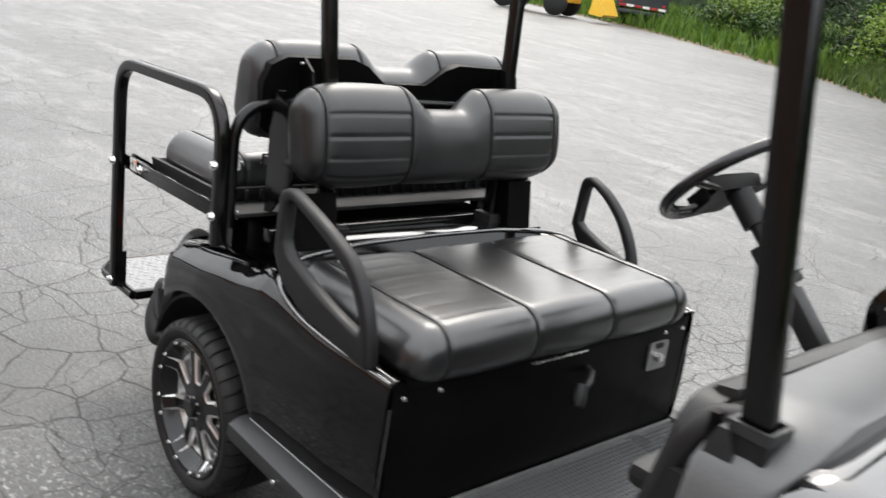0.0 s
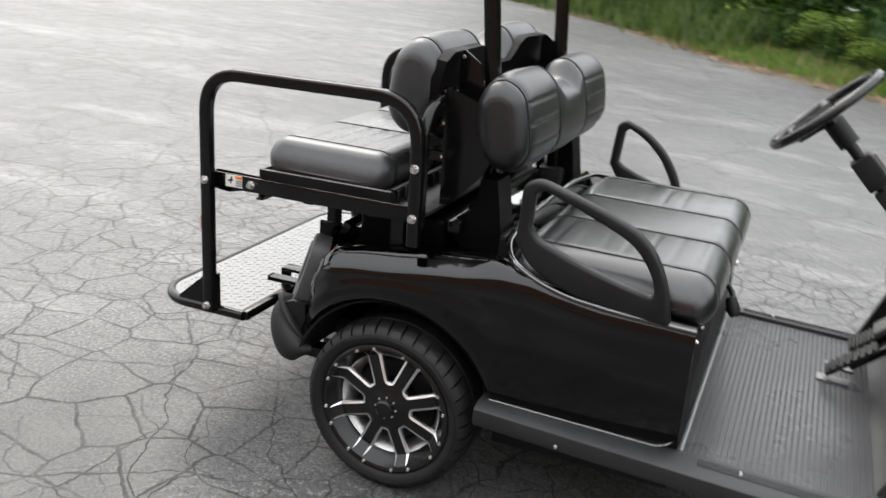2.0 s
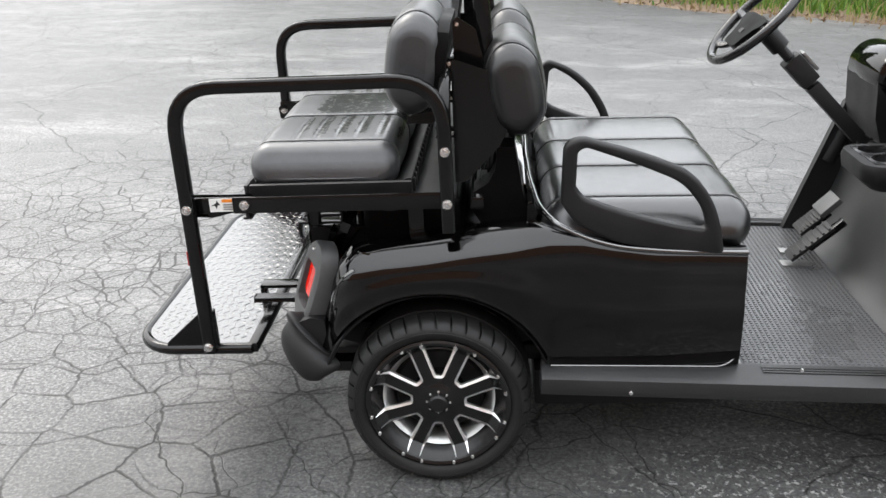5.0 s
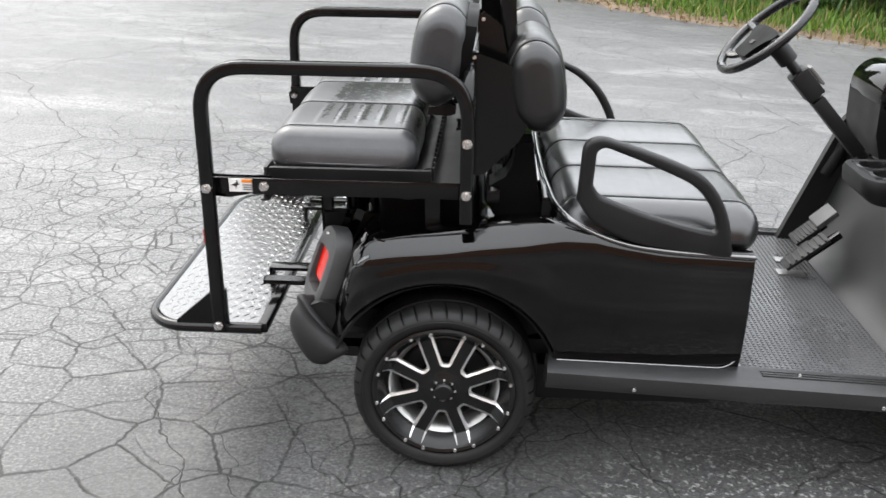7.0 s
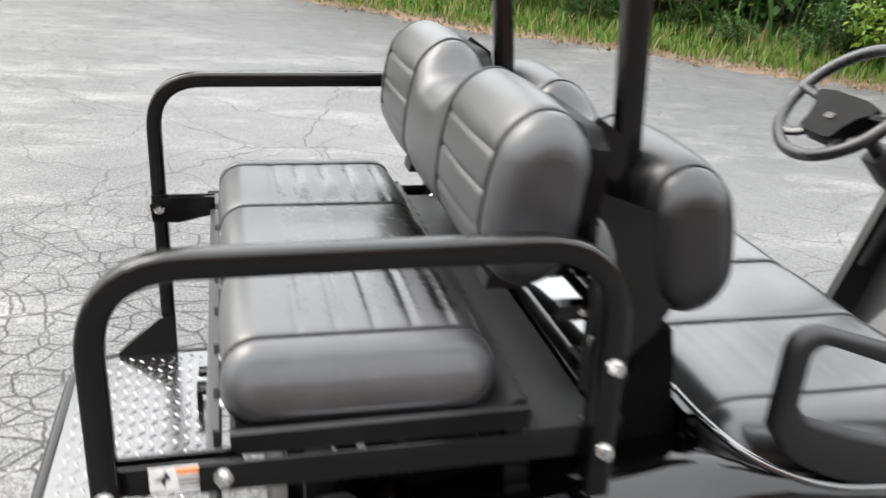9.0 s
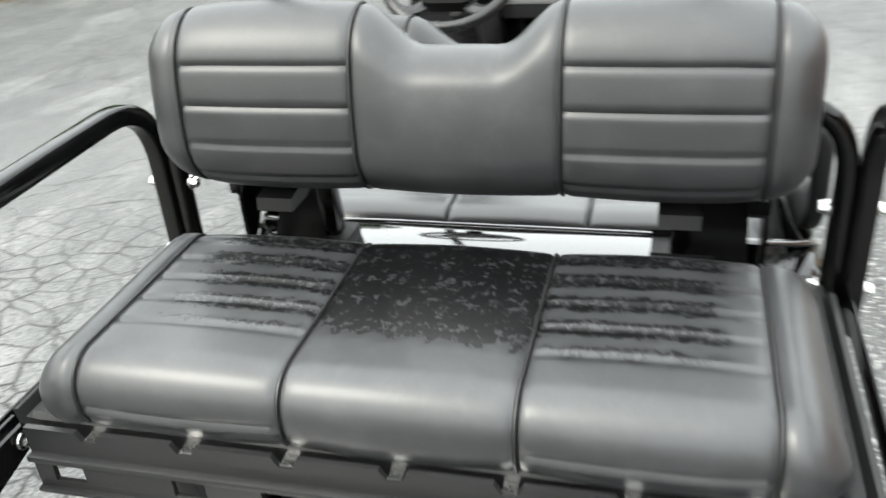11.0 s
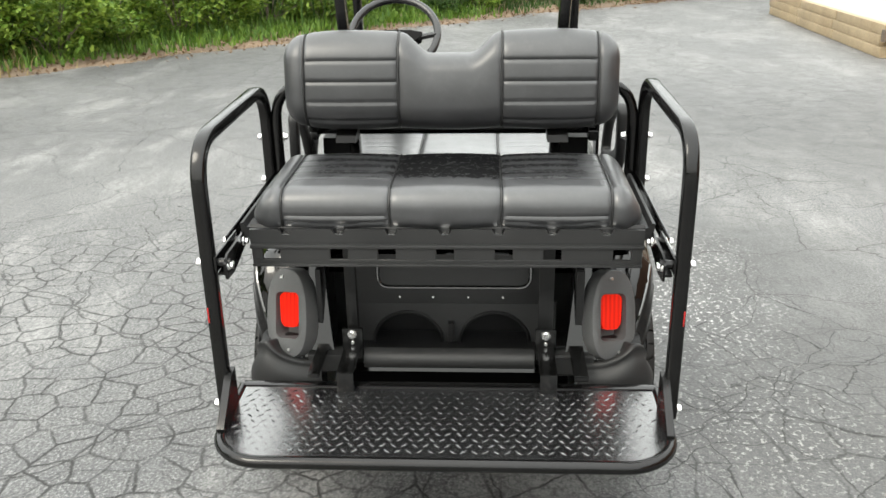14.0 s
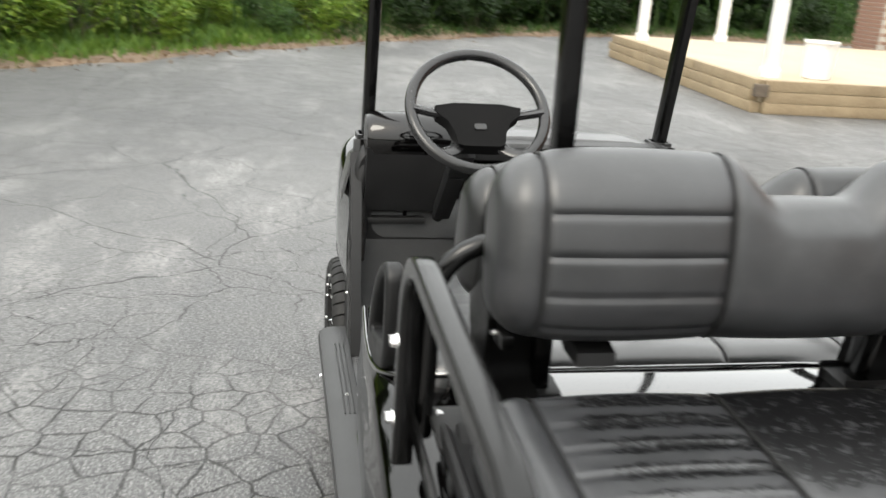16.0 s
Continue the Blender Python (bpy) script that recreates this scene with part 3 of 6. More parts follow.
def arch_liner(side):
    bm = bmesh.new()
    for r0, r1, y0, y1 in ((0.312, 0.300, 0.567, 0.36),):
        prev = None
        for i in range(33):
            a = radians(16 + 148 * i / 32)
            row = [bm.verts.new((r * math.cos(a), side * y, 0.25 + r * math.sin(a))) for r, y in ((r0 + 0.003, y0 - 0.012), (r0 + 0.001, y0 - 0.008), (r0 - 0.006, y0 - 0.012), (r1, y1), (0.1, y1))]
            if prev:
                for k in range(4):
                    bm.faces.new((prev[k], row[k], row[k + 1], prev[k + 1]))
            prev = row
    return part("wheel_arch_liner", bm, PLASTIC, CART, "matt black plastic arch liner")


def rear_panel():
    """The tail: corner pillars round an open bag well, with the well's walls."""
    hole = rounded(0.70, 0.30, 0.05, 5, 0.0, 0.0)
    outer = []
    for y, z in hole:
        oy = math.copysign(0.385 if abs(y) > 0.3 else abs(y) * 1.1, y)
        outer.append((oy, (0.165 if z > 0.1 else (-0.172 if z < -0.1 else z * 1.15))))
    lean = pose(-0.306, 0, 0.548) @ pose(0, 0, 0, 0, 24, 0)
    bm = frame_ring(outer, hole, -0.012, 0.012, axis="x")
    bmesh.ops.transform(bm, matrix=lean, verts=bm.verts)
    part("tail_panel", bm, PAINT, CART, "gloss black tail panel round the bag well", 50)
    bm = bmesh.new()
    box(-0.345, -0.14, -0.35, 0.35, 0.385, 0.40, 0.003, bm)
    box(-0.15, -0.13, -0.35, 0.35, 0.38, 0.68, 0.003, bm)
    for s in (-1, 1):
        box(-0.345, -0.14, s * 0.345, s * 0.36, 0.385, 0.68, 0.003, bm)
    part("bag_well", bm, PLASTIC, CART, "matt black open bag well")
    # upper board with a raised panel, lower board with two arches
    part("tail_board", box(-0.226, -0.214, -0.285, 0.285, 0.525, 0.70, 0.004), WELL, CART, "charcoal inner tail board")
    part("raised_panel", prism(rounded(0.43, 0.12, 0.028, 5, -0.01, 0.64), -0.231, -0.224, 0.004, axis="x"), WELL, CART, "raised charcoal panel")
    part("well_ridge", tube(fillet([(-0.233, -0.225, 0.66), (-0.233, -0.225, 0.580), (-0.233, 0.205, 0.580), (-0.233, 0.205, 0.66)], 0.035, 8), 0.006, 8), WETPAINT, CART, "glossy raised ridge")
    low = [(-0.30, 0.40), (-0.30, 0.528), (0.30, 0.528), (0.30, 0.40)]
    for c in (0.125, -0.125):
        low += [(c + 0.1 * math.cos(radians(a)), 0.40 + 0.096 * math.sin(radians(a))) for a in range(0, 181, 12)]
    part("arched_board", prism(low, -0.218, -0.206, 0.0, axis="x"), WELL, CART, "charcoal board with two round arches")
    for c in (0.125, -0.125):
        rim = [(-0.221, c + 0.1 * math.cos(radians(a)), 0.40 + 0.096 * math.sin(radians(a))) for a in range(0, 181, 10)]
        part("arch_rim", tube(rim, 0.005, 8), PLASTIC, CART, "black rounded rim of the arch")
    part("well_divider", box(-0.245, -0.22, -0.009, 0.009, 0.41, 0.47, 0.004), PLASTIC, CART)
    for y in (-0.148, -0.05, 0.05, 0.145):
        rivet = bolt(CART, -0.226, y, 0.546, "-x", SMALL_BOLT, "rivet")
        rivet.scale = (0.6, 0.6, 0.6)
    part("sill_bar", prism([(-0.382, 0.404), (-0.393, 0.414), (-0.397, 0.428), (-0.393, 0.442), (-0.382, 0.451), (-0.36, 0.455), (-0.345, 0.41)], -0.232, 0.232, 0.004), CHARCOAL, CART, "charcoal bumper bar under the bag well")


def tail_cheek(s):
    """Glossy corner of the tail between lamp and bag well, curving in at its foot."""
    lean = pose(-0.316, 0, 0.552) @ pose(0, 0, 0, 0, 21, 0)
    poly = [(s * 0.388, 0.13), (s * 0.345, 0.135), (s * 0.338, 0.05), (s * 0.326, -0.05), (s * 0.318, -0.105), (s * 0.308, -0.135), (s * 0.302, -0.148), (s * 0.40, -0.150), (s * 0.395, -0.09), (s * 0.378, -0.02)]
    part("tail_cheek", prism(poly, -0.016, 0.0, 0.006, m=lean, axis="x", seg=3), PAINT, CART, "gloss black tail corner beside the bag well")


def corner_pillar(s):
    """The body's rear corner behind the lamp: a leaning panel that turns from the flank to the bag well."""
    verts, faces = [], []
    turn = [(0.536, 0.062), (0.528, 0.036), (0.510, 0.016), (0.480, 0.004), (0.440, 0.0), (0.400, 0.0), (0.368, 0.004), (0.356, 0.020), (0.354, 0.06)]
    heights = [0.392, 0.41, 0.46, 0.52, 0.58, 0.63, 0.655, 0.668, 0.672]
    for i, z in enumerate(heights):
        back = 0.018 * max(0.0, (z - 0.62) / 0.05) ** 2
        for y, dx in turn:
            verts.append((-0.335 + (z - 0.40) * 0.36 + dx + back, s * y, z))
    n = len(turn)
    for i in range(len(heights) - 1):
        faces += [(i * n + k, i * n + k + 1, (i + 1) * n + k + 1, (i + 1) * n + k) for k in range(n - 1)]
    from_lists("corner_pillar", verts, faces, PAINT, CART, "gloss black rear body corner", sharp=60)


def tail_lamp(s):
    lean = pose(-0.334, s * 0.438, 0.546) @ pose(0, 0, 0, 0, 20, 0) @ pose(0, 0, 0, 0, 0, -s * 27)
    inn = rounded(0.076, 0.124, 0.016, 9, -s * 0.004, -0.004)
    out = []
    for i in range(40):
        q = 2 * math.pi * (i + 0.5) / 40
        c, d = math.cos(q), math.sin(q)
        out.append((0.072 * math.copysign(abs(c) ** 0.72, c) * (1.0 - 0.06 * d), 0.124 * math.copysign(abs(d) ** 0.82, d)))
    mid = [(a * 0.5 + b * 0.5, c * 0.5 + d * 0.5) for (a, c), (b, d) in zip(out, inn)]
    bm = bmesh.new()
    rows = []
    for poly, x in ((out, 0.03), (out, -0.006), ([(a * 0.95, b * 0.97) for a, b in out], -0.017), (mid, -0.022), ([(a * 1.06, b * 1.03) for a, b in inn], -0.019), (inn, -0.010), ([(a * 0.94, b * 0.97) for a, b in inn], 0.032)):
        rows.append([bm.verts.new((x, a, b)) for a, b in poly])
    n = len(out)
    for r, q in zip(rows, rows[1:]):
        for i in range(n):
            bm.faces.new((r[i], r[(i + 1) % n], q[(i + 1) % n], q[i]))
    bm.faces.new(rows[-1])
    bmesh.ops.transform(bm, matrix=lean, verts=bm.verts)
    lamp = part("tail_lamp", bm, GREYPL, CART, "grey plastic tail lamp surround")
    part("lens", prism([(-s * 0.004 + a * (1.0 + 0.10 * b / 0.05), b + 0.010) for a, b in rounded(0.066, 0.096, 0.020, 7)], -0.008, 0.031, 0.012, m=lean, axis="x", seg=5), LENS, lamp, "glossy red lamp lens")
    part("reflector", prism(rounded(0.070, 0.116, 0.01, 4, -s * 0.004, -0.004), 0.0285, 0.0305, 0.001, m=lean, axis="x"), GREYPL, lamp, "dark lamp recess")
    part("lamp_strut", tube([(-0.362, s * 0.436, 0.445), (-0.392, s * 0.432, 0.370)], 0.008, 10), ZINC, lamp, "bright metal strut under the lamp")
    for dz in (-0.098, 0.100):
        b = new("screw", SMALL_BOLT)
        b.parent, b.matrix_basis = lamp, lean @ pose(-0.019, 0.012 * (1 if dz > 0 else -1), dz, 0, 0, -90)


def bumper_corner(s):
    """Moulded bumper end below the lamp: a soft bulge with a raised lip, tucking in again at the arch."""
    verts, faces = [], []
    marks = [(-0.404, 0.35), (-0.416, 0.42), (-0.412, 0.480), (-0.382, 0.526), (-0.336, 0.545), (-0.298, 0.543), (-0.276, 0.524)]
    steps = 30
    spots = np.linspace(0, len(marks) - 1, steps)
    line = []
    for u in spots:
        i = min(int(u), len(marks) - 2)
        f = u - i
        p0, p1, p2, p3 = (marks[min(max(i + d, 0), len(marks) - 1)] for d in (-1, 0, 1, 2))
        line.append(tuple(0.5 * (2 * b + (c - a) * f + (2 * a - 5 * b + 4 * c - d) * f * f + (3 * b - a - 3 * c + d) * f ** 3) for a, b, c, d in zip(p0, p1, p2, p3)))
    n = None
    for i, (px, py) in enumerate(line):
        (ax, ay), (bx, by) = line[max(0, i - 1)], line[min(steps - 1, i + 1)]
        run = math.hypot(bx - ax, by - ay)
        nx, ny = -(by - ay) / run, (bx - ax) / run
        k = i / (steps - 1)
        soft = k * k * (3 - 2 * k)
        top = float(np.interp(soft, [0, 0.16, 0.34, 0.5, 0.66, 0.84, 1], [0.425, 0.450, 0.486, 0.474, 0.440, 0.404, 0.372]))
        low = float(np.interp(soft, [0, 0.2, 0.4, 0.6, 0.8, 1], [0.338, 0.334, 0.312, 0.290, 0.296, 0.325]))
        h = top - low
        sec = [(-0.055, low + 0.2 * h)]
        for q in range(-90, 61, 10):
            sec.append((-0.026 + 0.046 * math.cos(radians(q)), low + 0.46 * h + 0.46 * h * math.sin(radians(q))))
        sec += [(-0.004, top - 0.006), (-0.002, top + 0.001), (-0.006, top + 0.006), (-0.016, top + 0.007), (-0.028, top + 0.001), (-0.055, top - 0.004)]
        n = len(sec)
        verts += [(px + nx * o, s * (py + ny * o), z) for o, z in sec]
    for i in range(steps - 1):
        for k in range(n):
            faces.append((i * n + k, i * n + (k + 1) % n, (i + 1) * n + (k + 1) % n, (i + 1) * n + k))
    faces += [tuple(range(n)), tuple((steps - 1) * n + k for k in range(n))]
    ob = from_lists("bumper_corner", verts, faces, CHARCOAL, CART, "charcoal moulded bumper corner with a raised lip", sharp=62)
    part("corner_skirt", prism([(-0.388, 0.37), (-0.394, 0.43), (-0.372, 0.468), (-0.335, 0.482), (-0.298, 0.475), (-0.292, 0.38)], *sorted((s * 0.40, s * 0.520)), 0.034, seg=6), PLASTIC, ob, "black plastic behind the bumper corner")
    return ob


WHEEL_MESHES = {}


def kept(name, make, mat):
    if name not in WHEEL_MESHES:
        bm = make()
        bmesh.ops.recalc_face_normals(bm, faces=bm.faces)
        me = bpy.data.meshes.new(name)
        bm.to_mesh(me)
        bm.free()
        me.materials.append(mat)
        me.shade_smooth()
        me.set_sharp_from_angle(angle=radians(35))
        WHEEL_MESHES[name] = me
    return WHEEL_MESHES[name]


def tyre_bmesh():
    """A tyre with flat lugs parted by narrow slots that reach over the shoulder, and grooves round the tread."""
    bm = bmesh.new()
    half = [(0.19, -0.088), (0.197, -0.100), (0.209, -0.108), (0.219, -0.1095), (0.2205, -0.1075), (0.2225, -0.1085), (0.229, -0.106), (0.2295, -0.1055), (0.2395, -0.0985), (0.2455, -0.086), (0.2485, -0.066), (0.2495, -0.042), (0.2435, -0.041), (0.2435, -0.034), (0.25, -0.033), (0.2505, -0.008)]
    prof = half + [(r, -y) for r, y in half[::-1]]
    lugs, fractions = 38, (-0.088, -0.068, 0.068, 0.088, 0.5)
    rings = []
    for j, (r, y) in enumerate(prof):
        jj = min(j, len(prof) - 1 - j)
        ring = []
        for k in range(lugs):
            for q, f in enumerate(fractions):
                skew = 0.34 * abs(y) / 0.1 * (-1 if y < 0 else 1) + (0.5 if y > 0 else 0.0)
                a = 2 * math.pi * (k + f + skew) / lugs
                rr = r - (0.010 if q in (1, 2) and 7 <= jj <= 11 else 0.0)
                ring.append(bm.verts.new((rr * math.cos(a), y, rr * math.sin(a))))
        rings.append(ring)
    seg = len(rings[0])
    for a, b in zip(rings, rings[1:]):
        for k in range(seg):
            bm.faces.new((a[k], a[(k + 1) % seg], b[(k + 1) % seg], b[k]))
    return bm


SPOKE_ROWS = ((0.04, 0.0150, -0.080), (0.065, 0.0153, -0.078), (0.11, 0.0158, -0.074), (0.152, 0.0166, -0.070), (0.166, 0.0176, -0.083), (0.178, 0.0186, -0.0985))


def spoke_bmesh():
    """One flat spoke along +z, from the hub over the rim's dish to its lip."""
    bm = bmesh.new()
    rows = [[bm.verts.new(p) for p in ((-w, y + 0.016, z), (-w, y, z), (w, y, z), (w, y + 0.016, z))] for z, w, y in SPOKE_ROWS]
    for a, b in zip(rows, rows[1:]):
        for k in range(4):
            bm.faces.new((a[k], a[(k + 1) % 4], b[(k + 1) % 4], b[k]))
    return bm


def window_bmesh():
    """The milled edge of one opening between two spokes: a U open towards the lip, centred on +z."""
    bm = bmesh.new()
    turn = radians(22.5)
    side = []
    for z, w, y in SPOKE_ROWS[:0:-1]:
        side.append((z * math.sin(turn) - w * math.cos(turn), z * math.cos(turn) + w * math.sin(turn), y))
    tip = [(0.0112, 0.0716, -0.0776), (0.0056, 0.0698, -0.0778)]
    line = side[:-1] + [(0.0146, 0.0756, -0.0772)] + tip
    line = line + [(-x, z, y) for x, z, y in line[::-1]]
    rows = []
    for i, (x, z, y) in enumerate(line):
        a, b = line[max(0, i - 1)], line[min(len(line) - 1, i + 1)]
        d = Vector((b[0] - a[0], b[1] - a[1])).normalized()
        nx, nz = -d.y, d.x
        wide = 0.0058 if 2 <= i <= len(line) - 3 else 0.0028
        rows.append([bm.verts.new(p) for p in ((x + nx * 0.0008, y - 0.0014, z + nz * 0.0008), (x - nx * wide, y + 0.0022, z - nz * wide), (x - nx * wide, y + 0.011, z - nz * wide), (x + nx * 0.0008, y + 0.011, z + nz * 0.0008))])
    for a, b in zip(rows, rows[1:]):
        for k in range(4):
            bm.faces.new((a[k], a[(k + 1) % 4], b[(k + 1) % 4], b[k]))
    return bm


def wheel(m):
    w = new("wheel", kept("barrel", lambda: lathe([(0.158, -0.062), (0.150, -0.058), (0.134, -0.034), (0.130, 0.03), (0.15, 0.08), (0.17, 0.09), (0.188, 0.09)], 64), BARREL))
    w.parent, w.matrix_basis = CART, m
    w["label"] = "black alloy wheel with milled spokes and low-profile tyre"

    def sub(name, data, mb=None):
        o = new(name, data)
        o.parent = w
        if mb is not None:
            o.matrix_basis = mb
        return o
    sub("tyre", kept("tyre", tyre_bmesh, RUBBER))["label"] = "black low-profile tyre with slotted lugs"
    sub("rim_lip", kept("rim_lip", lambda: lathe([(0.152, -0.0585), (0.1545, -0.064), (0.168, -0.081), (0.177, -0.097), (0.1795, -0.1015), (0.188, -0.1045), (0.1945, -0.101), (0.194, -0.086), (0.18, -0.082)], 72), RIM))["label"] = "gloss black dished rim with a bolted lip"
    sub("brake_backing", kept("brake_backing", lambda: lathe([(0.0, -0.02), (0.118, -0.02), (0.128, -0.01), (0.128, 0.05), (0.0, 0.05)], 32), PLASTIC))
    sub("hub", kept("hub", lambda: lathe([(0.0, -0.102), (0.021, -0.102), (0.026, -0.098), (0.027, -0.086), (0.036, -0.084), (0.048, -0.081), (0.060, -0.0770), (0.071, -0.0762), (0.073, -0.06), (0.070, -0.02), (0.0, -0.02)], 32), RIM))["label"] = "black hub with centre cap"
    for k in range(8):
        sub("spoke", kept("spoke", spoke_bmesh, RIM), pose(0, 0, 0, 0, 22.5 + 45 * k, 0))
        sub("milled_edge", kept("milled_edge", window_bmesh, ALLOY), pose(0, 0, 0, 0, 45 * k, 0))
        for d in (-8.6, 8.6):
            a = radians(22.5 + 45 * k + d)
            sub("lip_bolt", SMALL_BOLT, pose(0.1840 * math.sin(a), -0.1025, 0.1840 * math.cos(a)))
    for k in range(8):
        a = radians(45 * k)
        sub("wheel_nut", SMALL_BOLT, pose(0.031 * math.sin(a), -0.084, 0.031 * math.cos(a), 0, 0, 0) @ Matrix.Scale(0.7, 4))
    return w


body_shell()
for s in (-1, 1):
    arch_liner(s)
    tail_cheek(s)
    corner_pillar(s)
    tail_lamp(s)
    bumper_corner(s)
rear_panel()
wheel(pose(0, -0.484, 0.25, 0, 3, 0))
wheel(pose(0, 0.484, 0.25, 0, 8, 180))
wheel(pose(1.66, -0.458, 0.179, 0, 15, 0))
wheel(pose(1.66, 0.458, 0.179, 0, 0, 180))
part("rear_axle", tube([(0, -0.42, 0.25), (0, 0.42, 0.25)], 0.035, 16), PLASTIC, CART)
part("front_axle", tube([(1.66, -0.42, 0.185), (1.66, 0.42, 0.185)], 0.025, 16), PLASTIC, CART)
part("motor_housing", box(-0.12, 0.22, -0.16, 0.16, 0.16, 0.36, 0.03), PLASTIC, CART)
part("chassis", box(-0.34, 1.5, -0.34, 0.34, 0.245, 0.296, 0.01), PLASTIC, CART, "black steel chassis under the floor")
# unseen box, added to keep light from under the cart
part("underbody_blocker", box(0.26, 0.77, -0.40, 0.40, 0.130, 0.247, 0.012), PLASTIC, CART, "unseen black box under the seat, added to block light")
for s in (-1, 1):
    # unseen bar under the floor, added to deepen the shade below
    part("rail_blocker", box(0.78, 1.42, s * 0.30, s * 0.40, 0.155, 0.247, 0.008), PLASTIC, CART)
    part("bumper_stay", box(-0.36, -0.24, s * 0.45, s * 0.49, 0.305, 0.335, 0.004), TUBE, CART)

# the floor lies level, while the seats and the body lean a little
LEVEL = CART.matrix_basis.inverted() @ pose(0, 0, 0.017)

# front of the rear body, below the seat
part("seat_box_front", box(0.762, 0.786, -0.528, 0.528, 0.305, 0.652, 0.006), DULL, CART, "gloss black panel under the front seat")
for s in (-1, 1):
    part("flank_edge", tube(fillet([(0.30, s * 0.566, 0.356), (0.745, s * 0.548, 0.337), (0.780, s * 0.540, 0.356), (0.787, s * 0.535, 0.60)], 0.02), 0.0035, 8), WETPAINT, CART, "glossy rolled edge of the side panel")
    # added bead that imitates the bright highlight along the rear corner
    lip = [(x, s * (body_side(x) - 0.008), body_top(x) - 0.004) for x in (-0.298, -0.288, -0.276, -0.262, -0.245, -0.222, -0.195)]
    part("corner_highlight_bead", tube(lip, 0.006, 8), WETPAINT, CART, "glossy bead standing for the highlight on the rear corner")
    part("seat_back_bracket", prism([(0.172, 0.905), (0.218, 0.905), (0.228, 0.845), (0.236, 0.785), (0.246, 0.742), (0.250, 0.700), (0.125, 0.700), (0.098, 0.745), (0.106, 0.785), (0.148, 0.812), (0.166, 0.845)], *sorted((s * 0.315, s * 0.412)), 0.016, seg=3), DULL, CART, "black moulded plastic bracket at the roof post foot")
rim_half = [(0.788, 0.540, 0.655), (0.60, 0.553, 0.667), (0.47, 0.556, 0.682), (0.384, 0.553, 0.708), (0.315, 0.530, 0.738), (0.276, 0.450, 0.757), (0.258, 0.25, 0.771)]
rim_line = [(x, -y, z) for x, y, z in rim_half] + [(0.254, 0.0, 0.773)] + rim_half[::-1]
part("body_rim", tube(fillet(rim_line, 0.05), 0.007, 10), WETPAINT, CART, "glossy raised rim of the body round the front seat")
part("rim_skirt", prism([(0.244, 0.70), (0.248, 0.768), (0.260, 0.768), (0.290, 0.70)], -0.44, 0.44, 0.003), PAINT, CART, "gloss black body behind the front seat")
part("rear_deck_cover", box(-0.19, 0.075, -0.405, 0.405, 0.64, 0.772, 0.022, seg=3), DULL, CART, "black plastic cover under the rear seat")
# the mat edge's highlight, built as a thin silver strip
part("mat_edge_highlight", box(0.787, 0.797, -0.525, 0.525, 0.334, 0.349, 0.003), SILVERPL, CART, "bright strip standing for the highlight on the floor mat edge").matrix_basis = LEVEL

# sills and floor
for s in (-1, 1):
    sill = part("sill", prism([(s * 0.53, 0.352), (s * 0.585, 0.350), (s * 0.612, 0.337), (s * 0.615, 0.308), (s * 0.602, 0.286), (s * 0.54, 0.280), (s * 0.52, 0.30)], 0.27, 1.40, 0.005, axis="x"), SILLPL, CART, "charcoal plastic side sill")
    sill.matrix_basis = LEVEL
    for k in range(3):
        part("sill_groove", box(0.84, 1.27, s * (0.545 + 0.012 * k), s * (0.550 + 0.012 * k), 0.350, 0.3535, 0.001), SILLPL, sill)
    for x, y, z, d in ((0.50, 0.616, 0.306, "-y" if s < 0 else "y"), (1.15, 0.616, 0.306, "-y" if s < 0 else "y"), (0.941, 0.560, 0.351, "z")):
        bolt(sill, x, s * y, z, d, SMALL_BOLT, "sill_screw")
floor_mat = part("floor_mat", box(0.780, 1.300, -0.527, 0.527, 0.325, 0.340, 0.004), MAT_RUB, CART, "dark grey dimpled rubber floor mat")
floor_mat.matrix_basis = LEVEL


def mat_dimples():
    """Small square studs in rows all over the mat."""
    verts, faces = [], []
    for i in range(32):
        for j in range(74):
            x, y = 0.812 + 0.0148 * i, -0.512 + 0.01403 * j
            b = len(verts)
            for q, z in ((0.0042, 0.3395), (0.0030, 0.3422)):
                verts += [(x - q, y - q, z), (x + q, y - q, z), (x + q, y + q, z), (x - q, y + q, z)]
            faces += [(b + k, b + (k + 1) % 4, b + 4 + (k + 1) % 4, b + 4 + k) for k in range(4)] + [(b + 4, b + 5, b + 6, b + 7)]
    return tagged(from_lists("dimple_pattern", verts, faces, MAT_RUB, floor_mat, smooth=False), kind="stuff")


mat_dimples()


# ---- seats ----
def outline(dx, dz, r, n):
    """A rounded rectangle in x, z, as n evenly spaced points with normals."""
    ring = rounded(dx, dz, r, 14)
    ring.append(ring[0])
    acc = [0.0]
    for a, b in zip(ring, ring[1:]):
        acc.append(acc[-1] + math.hypot(b[0] - a[0], b[1] - a[1]))
    out = []
    for i in range(n):
        t = acc[-1] * i / n
        out.append((float(np.interp(t, acc, [p[0] for p in ring])), float(np.interp(t, acc, [p[1] for p in ring]))))
    res = []
    for i, (x, z) in enumerate(out):
        a, b = out[i - 1], out[(i + 1) % n]
        tx, tz = b[0] - a[0], b[1] - a[1]
        d = math.hypot(tx, tz)
        res.append((x, z, tz / d, -tx / d))
    return res


